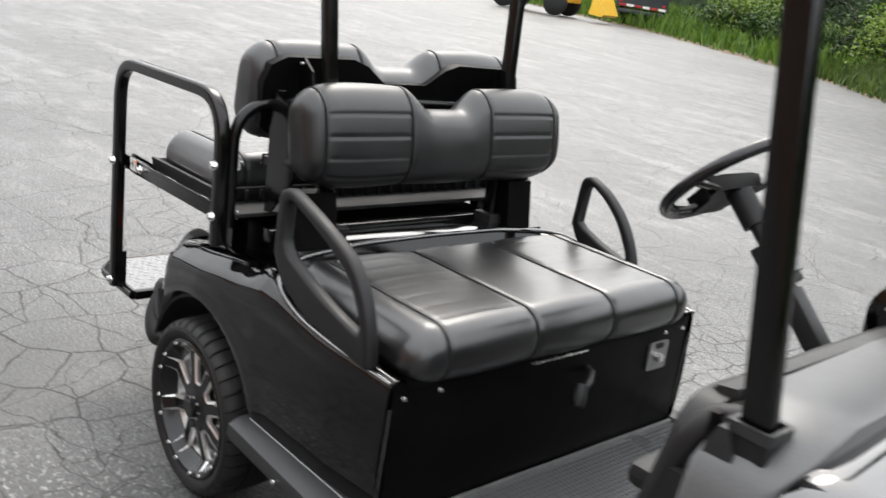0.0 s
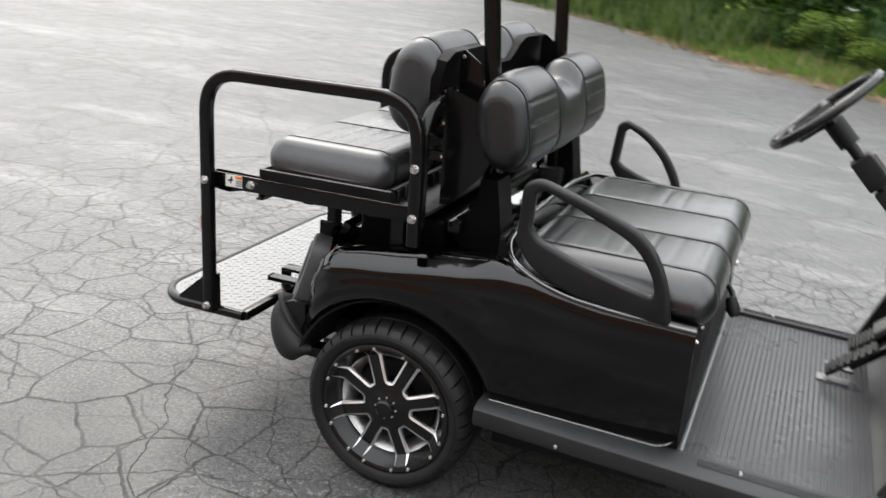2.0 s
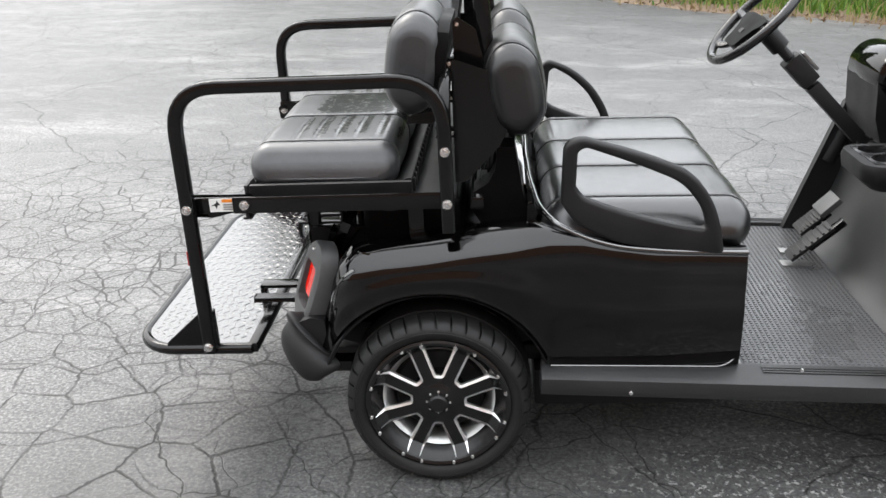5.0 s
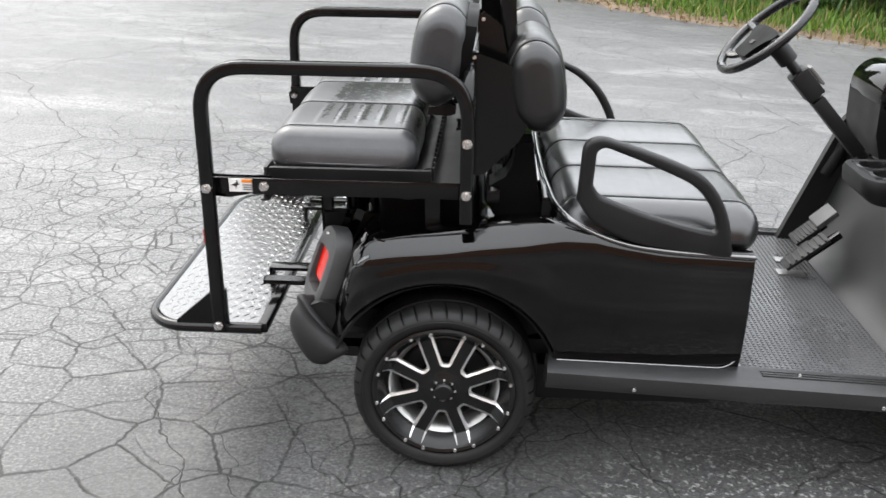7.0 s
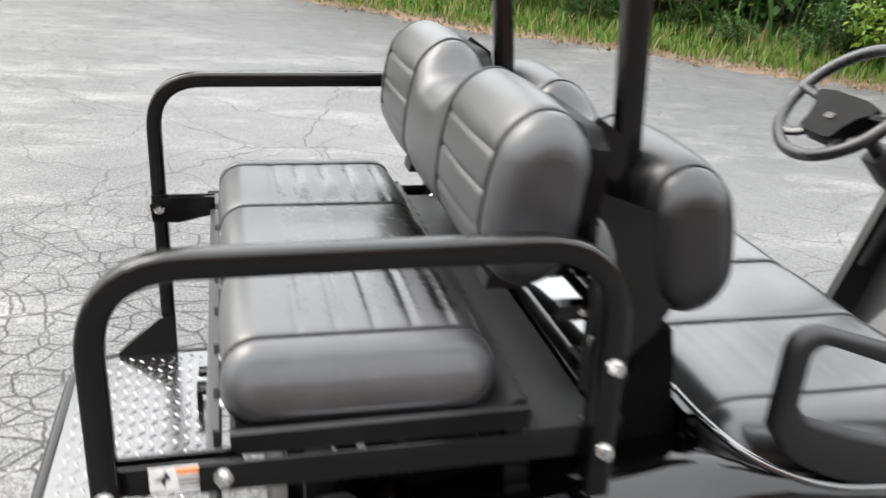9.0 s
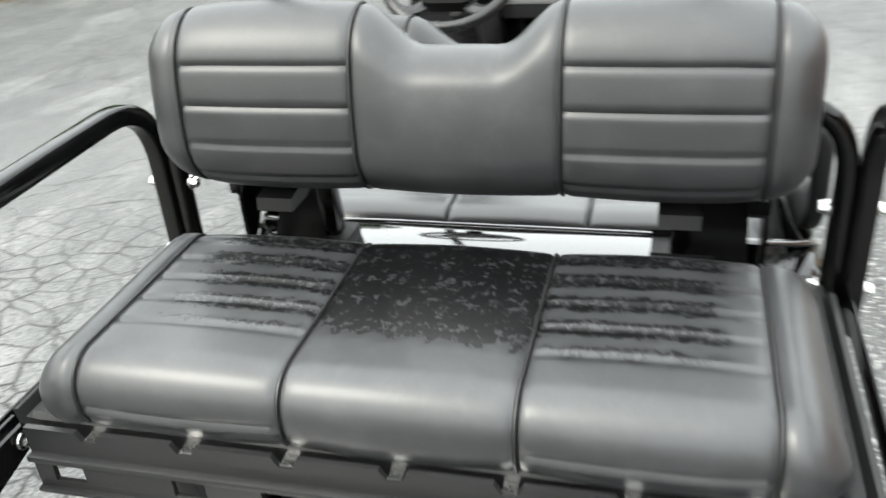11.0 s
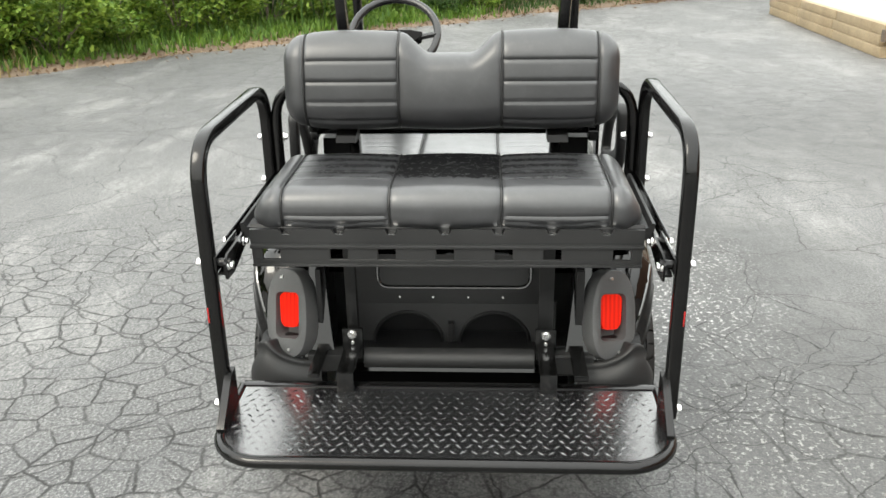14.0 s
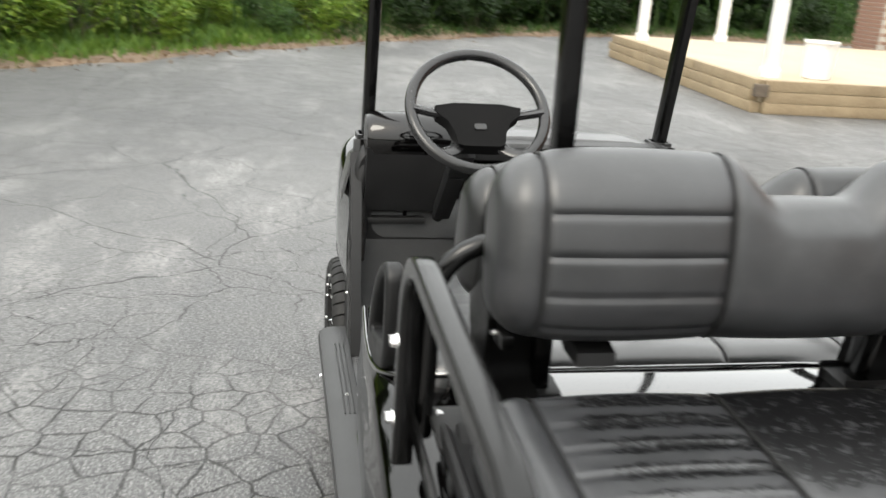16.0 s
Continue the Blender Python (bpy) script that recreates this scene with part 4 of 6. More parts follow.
def padded(name, m, half, dx, dz, r, seams, top_pleats, face_pleats, face, dip, mat, label, ends=(0.06, 0.05), deep=(0.0035, 0.005), taper=0.0, bow=0.0, droop=0.0):
    """An upholstered cushion along y: piped seams, pleats on its outer fields, soft ends, a dip along its upper edge."""
    ring = outline(dx, dz, r, 150)
    ys = [-half + 2 * half * i / 76 for i in range(77)]
    for s in seams:
        for q in (-s, s):
            ys += [q - 0.008, q, q + 0.008]
    for e in (0.002, 0.006, 0.012, 0.02, 0.03):
        ys += [half - e, -half + e]
    ys = sorted(set(round(y, 4) for y in ys))

    def place(y, x, z, nx, nz, lift=0.0):
        e = max(0.0, (abs(y) - (half - ends[0])) / ends[0])
        shrink = ends[1] * (1 - math.sqrt(max(0.0, 1 - min(1.0, e) ** 2)))
        fields = [0.0] + list(seams) + [half]
        bulge = 0.0
        for a, b in zip(fields, fields[1:]):
            if a <= abs(y) <= b:
                k = (abs(y) - a) / (b - a) if a else (abs(y) / (2 * b) + 0.5)
                bulge = 0.0045 * math.sin(math.pi * k)
        off = lift - shrink + bulge - 0.003
        for s in seams:
            off -= 0.005 * math.exp(-((abs(y) - s) / 0.006) ** 2)
        if seams[0] + 0.004 < abs(y) < seams[1] - 0.004 and lift == 0.0:
            if nz > 0.6:
                for p in top_pleats:
                    off -= deep[0] * math.exp(-((x - p) / 0.004) ** 2)
            if nx * face > 0.6:
                for p in face_pleats:
                    off -= deep[1] * math.exp(-((z - p) / 0.004) ** 2)
        X, Z = x + nx * off, z + nz * off
        X *= 1 - bow * (2 * Z / dz) ** 2
        if droop:
            fall = max(0.0, (abs(y) - seams[1]) / (half - seams[1]))
            Z -= droop * (1 - math.sqrt(max(0.0, 1 - min(1.0, fall) ** 2))) * max(0.0, min(1.0, Z / dz + 0.5)) ** 1.3
        Z *= 1 - taper * (1 - math.sqrt(max(0.0, 1 - min(1.0, max(0.0, (abs(y) - half + 0.13) / 0.13)) ** 2)))
        if dip:
            q = max(0.0, min(1.0, (seams[0] * 1.0 - abs(y)) / (seams[0] * 0.62)))
            q = q * q * (3 - 2 * q)
            top = (Z + dz / 2) / dz
            Z -= dip * q * max(0.0, top) ** 1.5
        return (X, y, Z)
    verts = [place(y, *p) for y in ys for p in ring]
    n = len(ring)
    faces = [(i * n + k, i * n + (k + 1) % n, (i + 1) * n + (k + 1) % n, (i + 1) * n + k) for i in range(len(ys) - 1) for k in range(n)]
    for s, row in ((-1, 0), (1, len(ys) - 1)):
        rim = [verts[row * n + k] for k in range(n)]
        cx, cz = sum(p[0] for p in rim) / n, sum(p[2] for p in rim) / n
        last = row * n
        for q, out in ((0.55, 0.0012),):
            b = len(verts)
            verts += [(cx + (p[0] - cx) * q, p[1] + s * out, cz + (p[2] - cz) * q) for p in rim]
            faces += [(last + k, last + (k + 1) % n, b + (k + 1) % n, b + k) for k in range(n)]
            last = b
        verts.append((cx, rim[0][1] + s * 0.0015, cz))
        faces += [(last + k, last + (k + 1) % n, len(verts) - 1) for k in range(n)]
    ob = from_lists(name, verts, faces, mat, CART, label, sharp=60)
    ob.matrix_basis = m
    for s in (*seams, *(-q for q in seams)):
        loop = [Vector(place(s, *p, lift=0.0042)) for p in ring[::2]]
        part("piping", tube(loop, 0.0027, 6, True), PIPING, ob)
    return ob


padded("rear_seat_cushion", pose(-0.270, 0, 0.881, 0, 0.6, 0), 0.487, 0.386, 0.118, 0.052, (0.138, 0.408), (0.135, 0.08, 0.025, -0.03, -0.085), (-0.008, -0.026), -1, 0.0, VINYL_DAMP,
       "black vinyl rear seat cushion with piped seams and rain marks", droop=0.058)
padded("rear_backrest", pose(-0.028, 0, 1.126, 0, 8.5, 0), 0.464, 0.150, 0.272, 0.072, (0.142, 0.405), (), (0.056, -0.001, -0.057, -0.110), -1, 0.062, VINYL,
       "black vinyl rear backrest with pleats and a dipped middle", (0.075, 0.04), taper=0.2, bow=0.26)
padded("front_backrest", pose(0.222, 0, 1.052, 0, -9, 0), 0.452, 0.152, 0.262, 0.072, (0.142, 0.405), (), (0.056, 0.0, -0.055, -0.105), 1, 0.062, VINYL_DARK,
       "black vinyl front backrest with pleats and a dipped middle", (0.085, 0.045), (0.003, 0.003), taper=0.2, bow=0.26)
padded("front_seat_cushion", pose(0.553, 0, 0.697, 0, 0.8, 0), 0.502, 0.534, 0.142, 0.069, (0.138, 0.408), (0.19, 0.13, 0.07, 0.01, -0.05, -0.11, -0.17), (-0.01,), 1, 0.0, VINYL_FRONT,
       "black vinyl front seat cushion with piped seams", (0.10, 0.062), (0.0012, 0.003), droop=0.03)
half_shell = [(0.39, -0.118), (0.448, -0.075), (0.456, 0.040), (0.440, 0.088), (0.395, 0.110), (0.19, 0.113), (0.14, 0.096), (0.075, 0.050)]
shell = half_shell + [(-y, z) for y, z in half_shell[::-1]]
part("backrest_shell", prism(shell, 0.052, 0.080, 0.010, m=pose(-0.028, 0, 1.126, 0, 8.5, 0), axis="x"), DULL, CART, "dull black back of the rear backrest")


# ---- rear seat frame ----
part("seat_pan", prism([(-0.448, 0.812), (-0.452, 0.842), (-0.445, 0.850), (-0.43, 0.838), (-0.085, 0.838), (-0.055, 0.856), (-0.042, 0.856), (-0.05, 0.815)], -0.492, 0.492, 0.004), PLASTIC, CART, "black plastic seat pan with raised lip")
for s in (-1, 1):
    part("pan_lip", prism([(s * 0.478, 0.812), (s * 0.478, 0.842), (s * 0.500, 0.844), (s * 0.508, 0.856), (s * 0.516, 0.854), (s * 0.512, 0.820), (s * 0.50, 0.812)], -0.452, -0.042, 0.003, axis="x"), PLASTIC, CART, "raised black side lip of the seat pan")
part("seat_deck", box(-0.05, 0.068, -0.515, 0.515, 0.806, 0.818, 0.003), CHARCOAL, CART, "charcoal textured deck plate behind the rear seat")
for k in range(22):
    part("pan_rib", box(-0.043, -0.035, -0.478 + 0.045 * k, -0.466 + 0.045 * k, 0.816, 0.852, 0.002, seg=1), PLASTIC, CART)
for s in (-1, 1):
    side = "-y" if s < 0 else "y"
    part("grab_rail", tube(fillet([(-0.604, s * 0.555, 0.405), (-0.602, s * 0.555, 1.106 - 0.009 * s), (0.049, s * 0.555, 1.106 - 0.009 * s), (0.049, s * 0.555, 0.735)], [0.115, 0.125], 9), 0.0168, 16, square=0.8), TUBE, CART, "bent black steel grab rail")
    ya, yb = sorted((s * 0.541, s * 0.546))
    part("side_bar", box(-0.492, 0.066, ya, yb, 0.791, 0.834, 0.002), TUBE, CART, "flat black side bar of the seat frame")
    ya, yb = sorted((s * 0.531, s * 0.5375))
    part("fold_plate", box(-0.620, -0.438, ya, yb, 0.793, 0.832, 0.002), TUBE, CART, "flat black folding plate")
    ya, yb = sorted((s * 0.508, s * 0.514))
    part("fold_plate", prism([(-0.618, 0.775), (-0.622, 0.815), (-0.60, 0.832), (-0.45, 0.832), (-0.436, 0.815), (-0.45, 0.795), (-0.56, 0.770)], ya, yb, 0.002), TUBE, CART)
    ya, yb = sorted((s * 0.513, s * 0.532))
    part("fold_web", prism([(-0.612, 0.783), (-0.612, 0.789), (-0.46, 0.806), (-0.46, 0.800)], ya, yb, 0.001), TUBE, CART)
    for x in (-0.602, -0.462):
        part("spacer", tube([(x, s * 0.502, 0.812), (x, s * 0.536, 0.812)], 0.011, 10), TUBE, CART)
    bolt(CART, -0.602, s * 0.571, 0.812, side)
    bolt(CART, -0.602, s * 0.508, 0.806, "y" if s < 0 else "-y")
    bolt(CART, -0.462, s * 0.508, 0.812, "y" if s < 0 else "-y")
    bolt(CART, -0.604, s * 0.571, 0.426, side)
    bolt(CART, 0.049, s * 0.571, 0.943, side)
    bolt(CART, 0.049, s * 0.571, 0.811, side)
    bolt(CART, -0.462, s * 0.546, 0.813, side)
    bolt(CART, 0.049, s * 0.506, 0.943, "y" if s < 0 else "-y")
    bolt(CART, 0.049, s * 0.506, 0.811, "y" if s < 0 else "-y")
    part("gusset", prism([(-0.725, 0.412), (-0.725, 0.426), (-0.622, 0.515), (-0.586, 0.52), (-0.586, 0.405), (-0.62, 0.398)], s * 0.528, s * 0.546, 0.003), TUBE, CART, "black steel gusset at the footboard")
    part("red_marker", box(-0.6222, -0.6195, s * 0.566 - 0.0018, s * 0.566 + 0.0018, 0.66, 0.70, 0.001), REDTAPE, CART, "red reflector strip")
    # hinge arms from chassis to footboard
    part("hinge_arm", box(-0.368, -0.338, s * 0.247, s * 0.277, 0.47, 0.78, 0.004), TUBE, CART, "black hinge arm")
    ya, yb = sorted((s * 0.234, s * 0.290))
    bracket = part("hinge_plate", box(-0.380, -0.368, ya, yb, 0.430, 0.522, 0.003), TUBE, CART, "black hinge plate with bolts")
    ya, yb = sorted((s * 0.240, s * 0.284))
    part("hinge_strap", box(-0.530, -0.345, ya, yb, 0.462, 0.473, 0.002), TUBE, bracket, "flat black strap to the footboard")
    part("strap_foot", box(-0.532, -0.520, ya, yb, 0.416, 0.472, 0.002), TUBE, bracket)
    bolt(CART, -0.380, s * 0.262, 0.506, "-x")
    bolt(CART, -0.380, s * 0.262, 0.481, "-x", SMALL_BOLT)
    part("cross_stay", box(-0.53, -0.33, s * 0.33, s * 0.36, 0.455, 0.468, 0.003), TUBE, CART)
    part("lamp_bracket", box(-0.40, -0.345, s * 0.285, s * 0.385, 0.40, 0.452, 0.005), CHARCOAL, CART, "charcoal bumper bracket")
    part("frame_leg", box(-0.06, -0.02, s * 0.43, s * 0.47, 0.66, 0.812, 0.004), TUBE, CART, "black frame leg on the deck")

# hoop behind the rear backrest, roof posts and side plates
part("backrest_hoop", tube(fillet([(0.049, -0.524, 0.78), (0.049, -0.524, 1.100), (0.060, 0.0, 1.112), (0.049, 0.524, 1.100), (0.049, 0.524, 0.78)], [0.11, 0.05, 0.11], 8), 0.0155, 14), TUBE, CART, "black tubular hoop behind the rear backrest")
for s in (-1, 1):
    part("rear_roof_post", tube([(0.165, s * 0.305, 0.72), (0.158, s * 0.312, 1.03), (0.137, s * 0.325, 1.30), (0.085, s * 0.362, 1.95)], 0.021, 12, square=0.7, flat=0.8), TUBE, CART, "black square roof post")
    part("side_plate", prism([(0.064, 0.822), (0.064, 1.130), (0.070, 1.137), (0.205, 1.088), (0.215, 0.985), (0.180, 0.915), (0.092, 0.824)], *sorted((s * 0.425, s * 0.432)), 0.002), TUBE, CART, "black steel side plate between the backrests")
    inner_plate = part("inner_plate", prism([(0.068, 0.98), (0.068, 1.215), (0.080, 1.228), (0.126, 1.196), (0.150, 1.09), (0.150, 0.98)], *sorted((s * 0.352, s * 0.359)), 0.002), TUBE, CART, "black steel plate beside the roof post")
    bolt(inner_plate, 0.079, s * 0.3595, 1.210, "-y" if s < 0 else "y", SMALL_BOLT)
    part("post_shoe", box(0.125, 0.205, s * 0.27, s * 0.35, 0.70, 0.80, 0.01), PLASTIC, CART)
    for z in (1.125, 1.04, 0.95):
        part("backrest_lug", box(0.02, 0.078, s * 0.40, s * 0.42, z - 0.012, z + 0.012, 0.003), TUBE, CART)
        bolt(CART, 0.06, s * 0.421, z, "-y" if s < 0 else "y", SMALL_BOLT)
for s in (-1, 1):
    latch = prism([(-0.060, -0.014), (-0.056, 0.006), (0.004, 0.016), (0.016, 0.008), (0.016, -0.010), (0.002, -0.016)], *sorted((s * 0.272, s * 0.330)), 0.006, m=pose(-0.004, 0, 0.968))
    part("seat_latch", latch, PLASTIC, CART, "black plastic latch under the rear backrest")
part("frame_cross_bar", box(0.085, 0.105, -0.43, 0.43, 0.94, 0.965, 0.003), TUBE, CART)
part("lower_cross_bar", box(0.10, 0.135, -0.45, 0.45, 0.752, 0.786, 0.004), TUBE, CART, "black cross bar")
part("inner_deck", box(0.136, 0.247, -0.310, 0.310, 0.745, 0.774, 0.006), WETPAINT, CART, "gloss black deck behind the front seat")


def notched_bar():
    """The rear rail of the seat frame: a leaning strip with seven notches over a slotted strip."""
    bm = bmesh.new()
    top, low = 0.846, 0.806
    pts = [(-0.488, low), (-0.488, top)]
    for k in range(-3, 4):
        c = k * 0.1325
        pts += [(c - 0.017, top), (c - 0.009, top - 0.014), (c + 0.009, top - 0.014), (c + 0.017, top)]
    pts += [(0.488, top), (0.488, low)]
    prism(pts, -0.474, -0.466, 0.0015, bm, axis="x", seg=1)
    bar = part("notched_bar", bm, SATIN, CART, "black rear frame rail with notches")
    part("bar_lip", box(-0.486, -0.466, -0.488, 0.488, 0.799, 0.808, 0.002), SATIN, bar)
    for k in range(-3, 4):
        c = k * 0.1325
        part("bent_tab", box(-0.470, -0.449, c - 0.0085, c + 0.0085, 0.8305, 0.8325, 0.0), ZINC, bar, "bright bent tab in a notch")
    # slotted strip: two rails with webs between the slots
    z0, z1 = 0.757, 0.806
    edges = [-0.484]
    for c in (-0.435, -0.265, -0.145, 0.0, 0.145, 0.265, 0.435):
        edges += [c - 0.022, c + 0.022]
    edges.append(0.484)
    strip = part("slotted_strip", box(-0.481, -0.473, -0.484, 0.484, z1 - 0.009, z1, 0.001, seg=1), SATIN, bar, "black steel strip with slots")
    part("strip_rail", box(-0.481, -0.473, -0.484, 0.484, z0, z0 + 0.012, 0.001, seg=1), SATIN, bar)
    for i in range(0, len(edges), 2):
        part("strip_web", box(-0.4812, -0.4728, edges[i], edges[i + 1], z0 + 0.011, z1 - 0.008, 0.001, seg=1), SATIN, bar)
    part("strip_flange", box(-0.489, -0.466, -0.484, 0.484, 0.752, 0.759, 0.002), SATIN, bar)
    for x in (-0.30, -0.10):
        part("pan_bearer", box(x - 0.015, x + 0.015, -0.51, 0.51, 0.775, 0.812, 0.003), TUBE, bar)


notched_bar()


def warning_label(parent):
    plate = part("warning_label", box(-0.553, -0.478, -0.5390, -0.5376, 0.795, 0.830, 0.0), WHITE, parent, "white and orange warning sticker")
    part("orange_band", box(-0.520, -0.481, -0.5400, -0.5390, 0.820, 0.828, 0.0), ORANGE, plate)
    for k in range(3):
        part("text_bar", box(-0.518, -0.484, -0.5400, -0.5390, 0.800 + 0.006 * k, 0.803 + 0.006 * k, 0.0), SILVERPL, plate)
    part("pictogram", prism([(-0.548, 0.812), (-0.536, 0.818), (-0.532, 0.826), (-0.529, 0.818), (-0.526, 0.814), (-0.532, 0.812), (-0.535, 0.802), (-0.538, 0.811)], -0.5400, -0.5390, 0), INK, plate)


warning_label(CART)


def footboard():
    """Chequer plate with a rounded outer rim tube."""
    r, x0, x1, w = 0.12, -0.822, -0.495, 0.540
    out = [(x1, -w)]
    for s, a0 in ((-1, 270), (1, 180)):
        for i in range(9):
            a = radians(a0 - 90 * i / 8)
            out.append((x0 + r + r * math.cos(a), s * (w - r) + r * math.sin(a)))
    out.append((x1, w))
    plate = part("footboard", prism(out, 0.405, 0.416, 0.002, axis="z", seg=1), CHEQUER, CART, "black chequer-plate footboard with rain sheen")
    rim = [(x, y, 0.405) for x, y in out]
    part("rim_tube", tube(rim, 0.0155, 12), TUBE, plate, "rounded black rim of the footboard")
    part("front_bar", box(x1 - 0.012, x1 + 0.014, -w, w, 0.392, 0.420, 0.004), TUBE, plate)
    for s in (-1, 1):
        part("support_strip", box(x0 + 0.03, x1, s * 0.25, s * 0.28, 0.392, 0.405, 0.002), TUBE, plate)
    verts, faces = [], []
    step = 0.0255
    for i in range(-1, 15):
        for j in range(-22, 23):
            cx, cy = x0 + 0.035 + i * step * 0.92, j * step + (step / 2 if i % 2 else 0)
            inside = x0 + 0.024 < cx < x1 - 0.02 and abs(cy) < w - 0.024
            kx, ky = min(cx - (x0 + r), 0), max(abs(cy) - (w - r), 0)
            if not inside or math.hypot(kx, ky) > r - 0.026:
                continue
            a = radians(45 if (i + j) % 2 else -45)
            ca, sa = math.cos(a), math.sin(a)
            b = len(verts)
            for u, v, z in ((-0.0125, 0, 0.4158), (0, -0.0040, 0.4158), (0.0125, 0, 0.4158), (0, 0.0040, 0.4158), (-0.006, 0, 0.4171), (0.006, 0, 0.4171)):
                verts.append((cx + u * ca - v * sa, cy + u * sa + v * ca, z))
            faces += [(b, b + 1, b + 5, b + 4), (b + 1, b + 2, b + 5), (b + 2, b + 3, b + 4, b + 5), (b + 3, b, b + 4)]
    tagged(from_lists("chequer_pattern", verts, faces, CHEQUER, plate, "raised chequer bars", sharp=20), kind="stuff")


footboard()


def armrest(s):
    """A moulded hip restraint: bent bar on a deep base web."""
    y0, y1 = (s * 0.522, s * 0.556) if s > 0 else (s * 0.556, s * 0.522)
    if s < 0:
        out = [(0.325, 0.80), (0.332, 0.948), (0.372, 0.966), (0.52, 0.920), (0.645, 0.868), (0.705, 0.775), (0.728, 0.655), (0.60, 0.668), (0.46, 0.690), (0.36, 0.745), (0.325, 0.80)]
        inn = [(0.362, 0.84), (0.366, 0.928), (0.385, 0.938), (0.51, 0.892), (0.62, 0.842), (0.668, 0.775), (0.682, 0.722), (0.60, 0.738), (0.47, 0.776), (0.38, 0.812), (0.362, 0.84)]
    else:
        out = [(0.310, 0.79), (0.322, 0.930), (0.350, 0.950), (0.43, 0.918), (0.508, 0.850), (0.556, 0.770), (0.585, 0.670), (0.52, 0.675), (0.44, 0.690), (0.34, 0.735), (0.310, 0.79)]
        inn = [(0.342, 0.80), (0.352, 0.908), (0.368, 0.920), (0.42, 0.892), (0.483, 0.835), (0.524, 0.765), (0.540, 0.725), (0.50, 0.735), (0.43, 0.755), (0.36, 0.785), (0.342, 0.80)]
    out, inn = (fillet([(a, 0, b) for a, b in poly], [0.03, 0.03, 0.06, 0.06, 0.08, 0.02, 0.04, 0.06, 0.05], 4) for poly in (out, inn))
    bm = frame_ring([(p.x, p.z) for p in out[:-1]], [(p.x, p.z) for p in inn[:-1]], y0, y1)
    bmesh.ops.remove_doubles(bm, verts=bm.verts, dist=0.0004)
    edges = [e for e in bm.edges if len(e.link_faces) == 2 and e.calc_face_angle(0) > 1.0]
    bmesh.ops.bevel(bm, geom=edges, offset=0.010, segments=3, affect="EDGES", profile=0.5)
    part("armrest", bm, PLASTIC, CART, "black moulded hip restraint", 50)


for s in (-1, 1):
    armrest(s)

# key plate and lever under the front seat
plate = part("key_plate", prism(rounded(0.085, 0.082, 0.008, 3, 0.400, 0.552), 0.785, 0.791, 0.002, axis="x"), SILVERPL, CART, "silver key switch plate")
part("key_barrel", lathe([(0.0, -0.014), (0.011, -0.014), (0.013, 0.0), (0.013, 0.008)], 20, None, pose(0.791, 0.400, 0.548, 0, 0, 90)), ZINC, plate)
part("charge_port", prism(rounded(0.03, 0.014, 0.004, 3, 0.400, 0.582), 0.790, 0.794, 0.001, axis="x"), PLASTIC, plate)
lever = part("gear_lever", tube([(0.780, 0.100, 0.572), (0.806, 0.094, 0.568), (0.822, 0.072, 0.556), (0.828, 0.046, 0.542)], 0.0095, 10), SATIN, CART, "gear lever with black knob")
part("knob", lathe([(0.0, -0.03), (0.012, -0.028), (0.018, -0.01), (0.014, 0.02), (0.0, 0.026)], 20, None, pose(0.830, 0.030, 0.532, 55, 0, 40) @ Matrix.Scale(1.15, 4)), PLASTIC, lever)
part("seat_latch_strip", box(0.785, 0.792, -0.115, 0.085, 0.620, 0.626, 0.001), ZINC, CART, "bright metal strip under the seat")
for y in (-0.5, -0.4, 0.42, 0.5):
    bolt(CART, 0.787, y, 0.616, "x", SMALL_BOLT, "seat_screw")


# ---- front end ----
def cowl():
    """The nose of the cart: one skin with front wheel arches."""
    xs = [1.43 + 0.03 * i for i in range(26)]
    verts, faces, n = [], [], None
    for x in xs:
        zt = float(np.interp(x, [1.43, 1.58, 1.62, 1.8, 1.95, 2.08, 2.18], [0.82, 0.850, 0.885, 0.845, 0.745, 0.60, 0.42]))
        w = float(np.interp(x, [1.43, 1.6, 1.9, 2.08, 2.18], [0.525, 0.548, 0.53, 0.45, 0.33]))
        d = x - 1.66
        zb = max(0.30 if x < 1.66 else 0.24, 0.18 + math.sqrt(max(0.0, 0.305 ** 2 - d * d)) if abs(d) < 0.305 else 0.0)
        zb = min(zb, zt - 0.06)
        r = min(0.09, (zt - zb) * 0.5)
        col = [(w - 0.012, zb), (w, zb + 0.006)]
        for k in range(1, 5):
            col.append((w + 0.008 * math.sin(math.pi * k / 5), zb + 0.006 + (zt - r - zb) * k / 5))
        for k in range(6):
            a = radians(90 * k / 5)
            col.append((w - r + r * math.cos(a), zt - r + r * math.sin(a)))
        col += [(w * 0.5, zt + 0.012), (0.0, zt + 0.018)]
        full = [(x, -y, z) for y, z in col] + [(x, y, z) for y, z in col[-2::-1]]
        n = len(full)
        verts += full
    for i in range(len(xs) - 1):
        for k in range(n - 1):
            faces.append((i * n + k, i * n + k + 1, (i + 1) * n + k + 1, (i + 1) * n + k))
    faces.append(tuple((len(xs) - 1) * n + k for k in range(n)))
    return from_lists("front_cowl", verts, faces, WETPAINT, CART, "gloss black front cowl wet with rain", sharp=50)


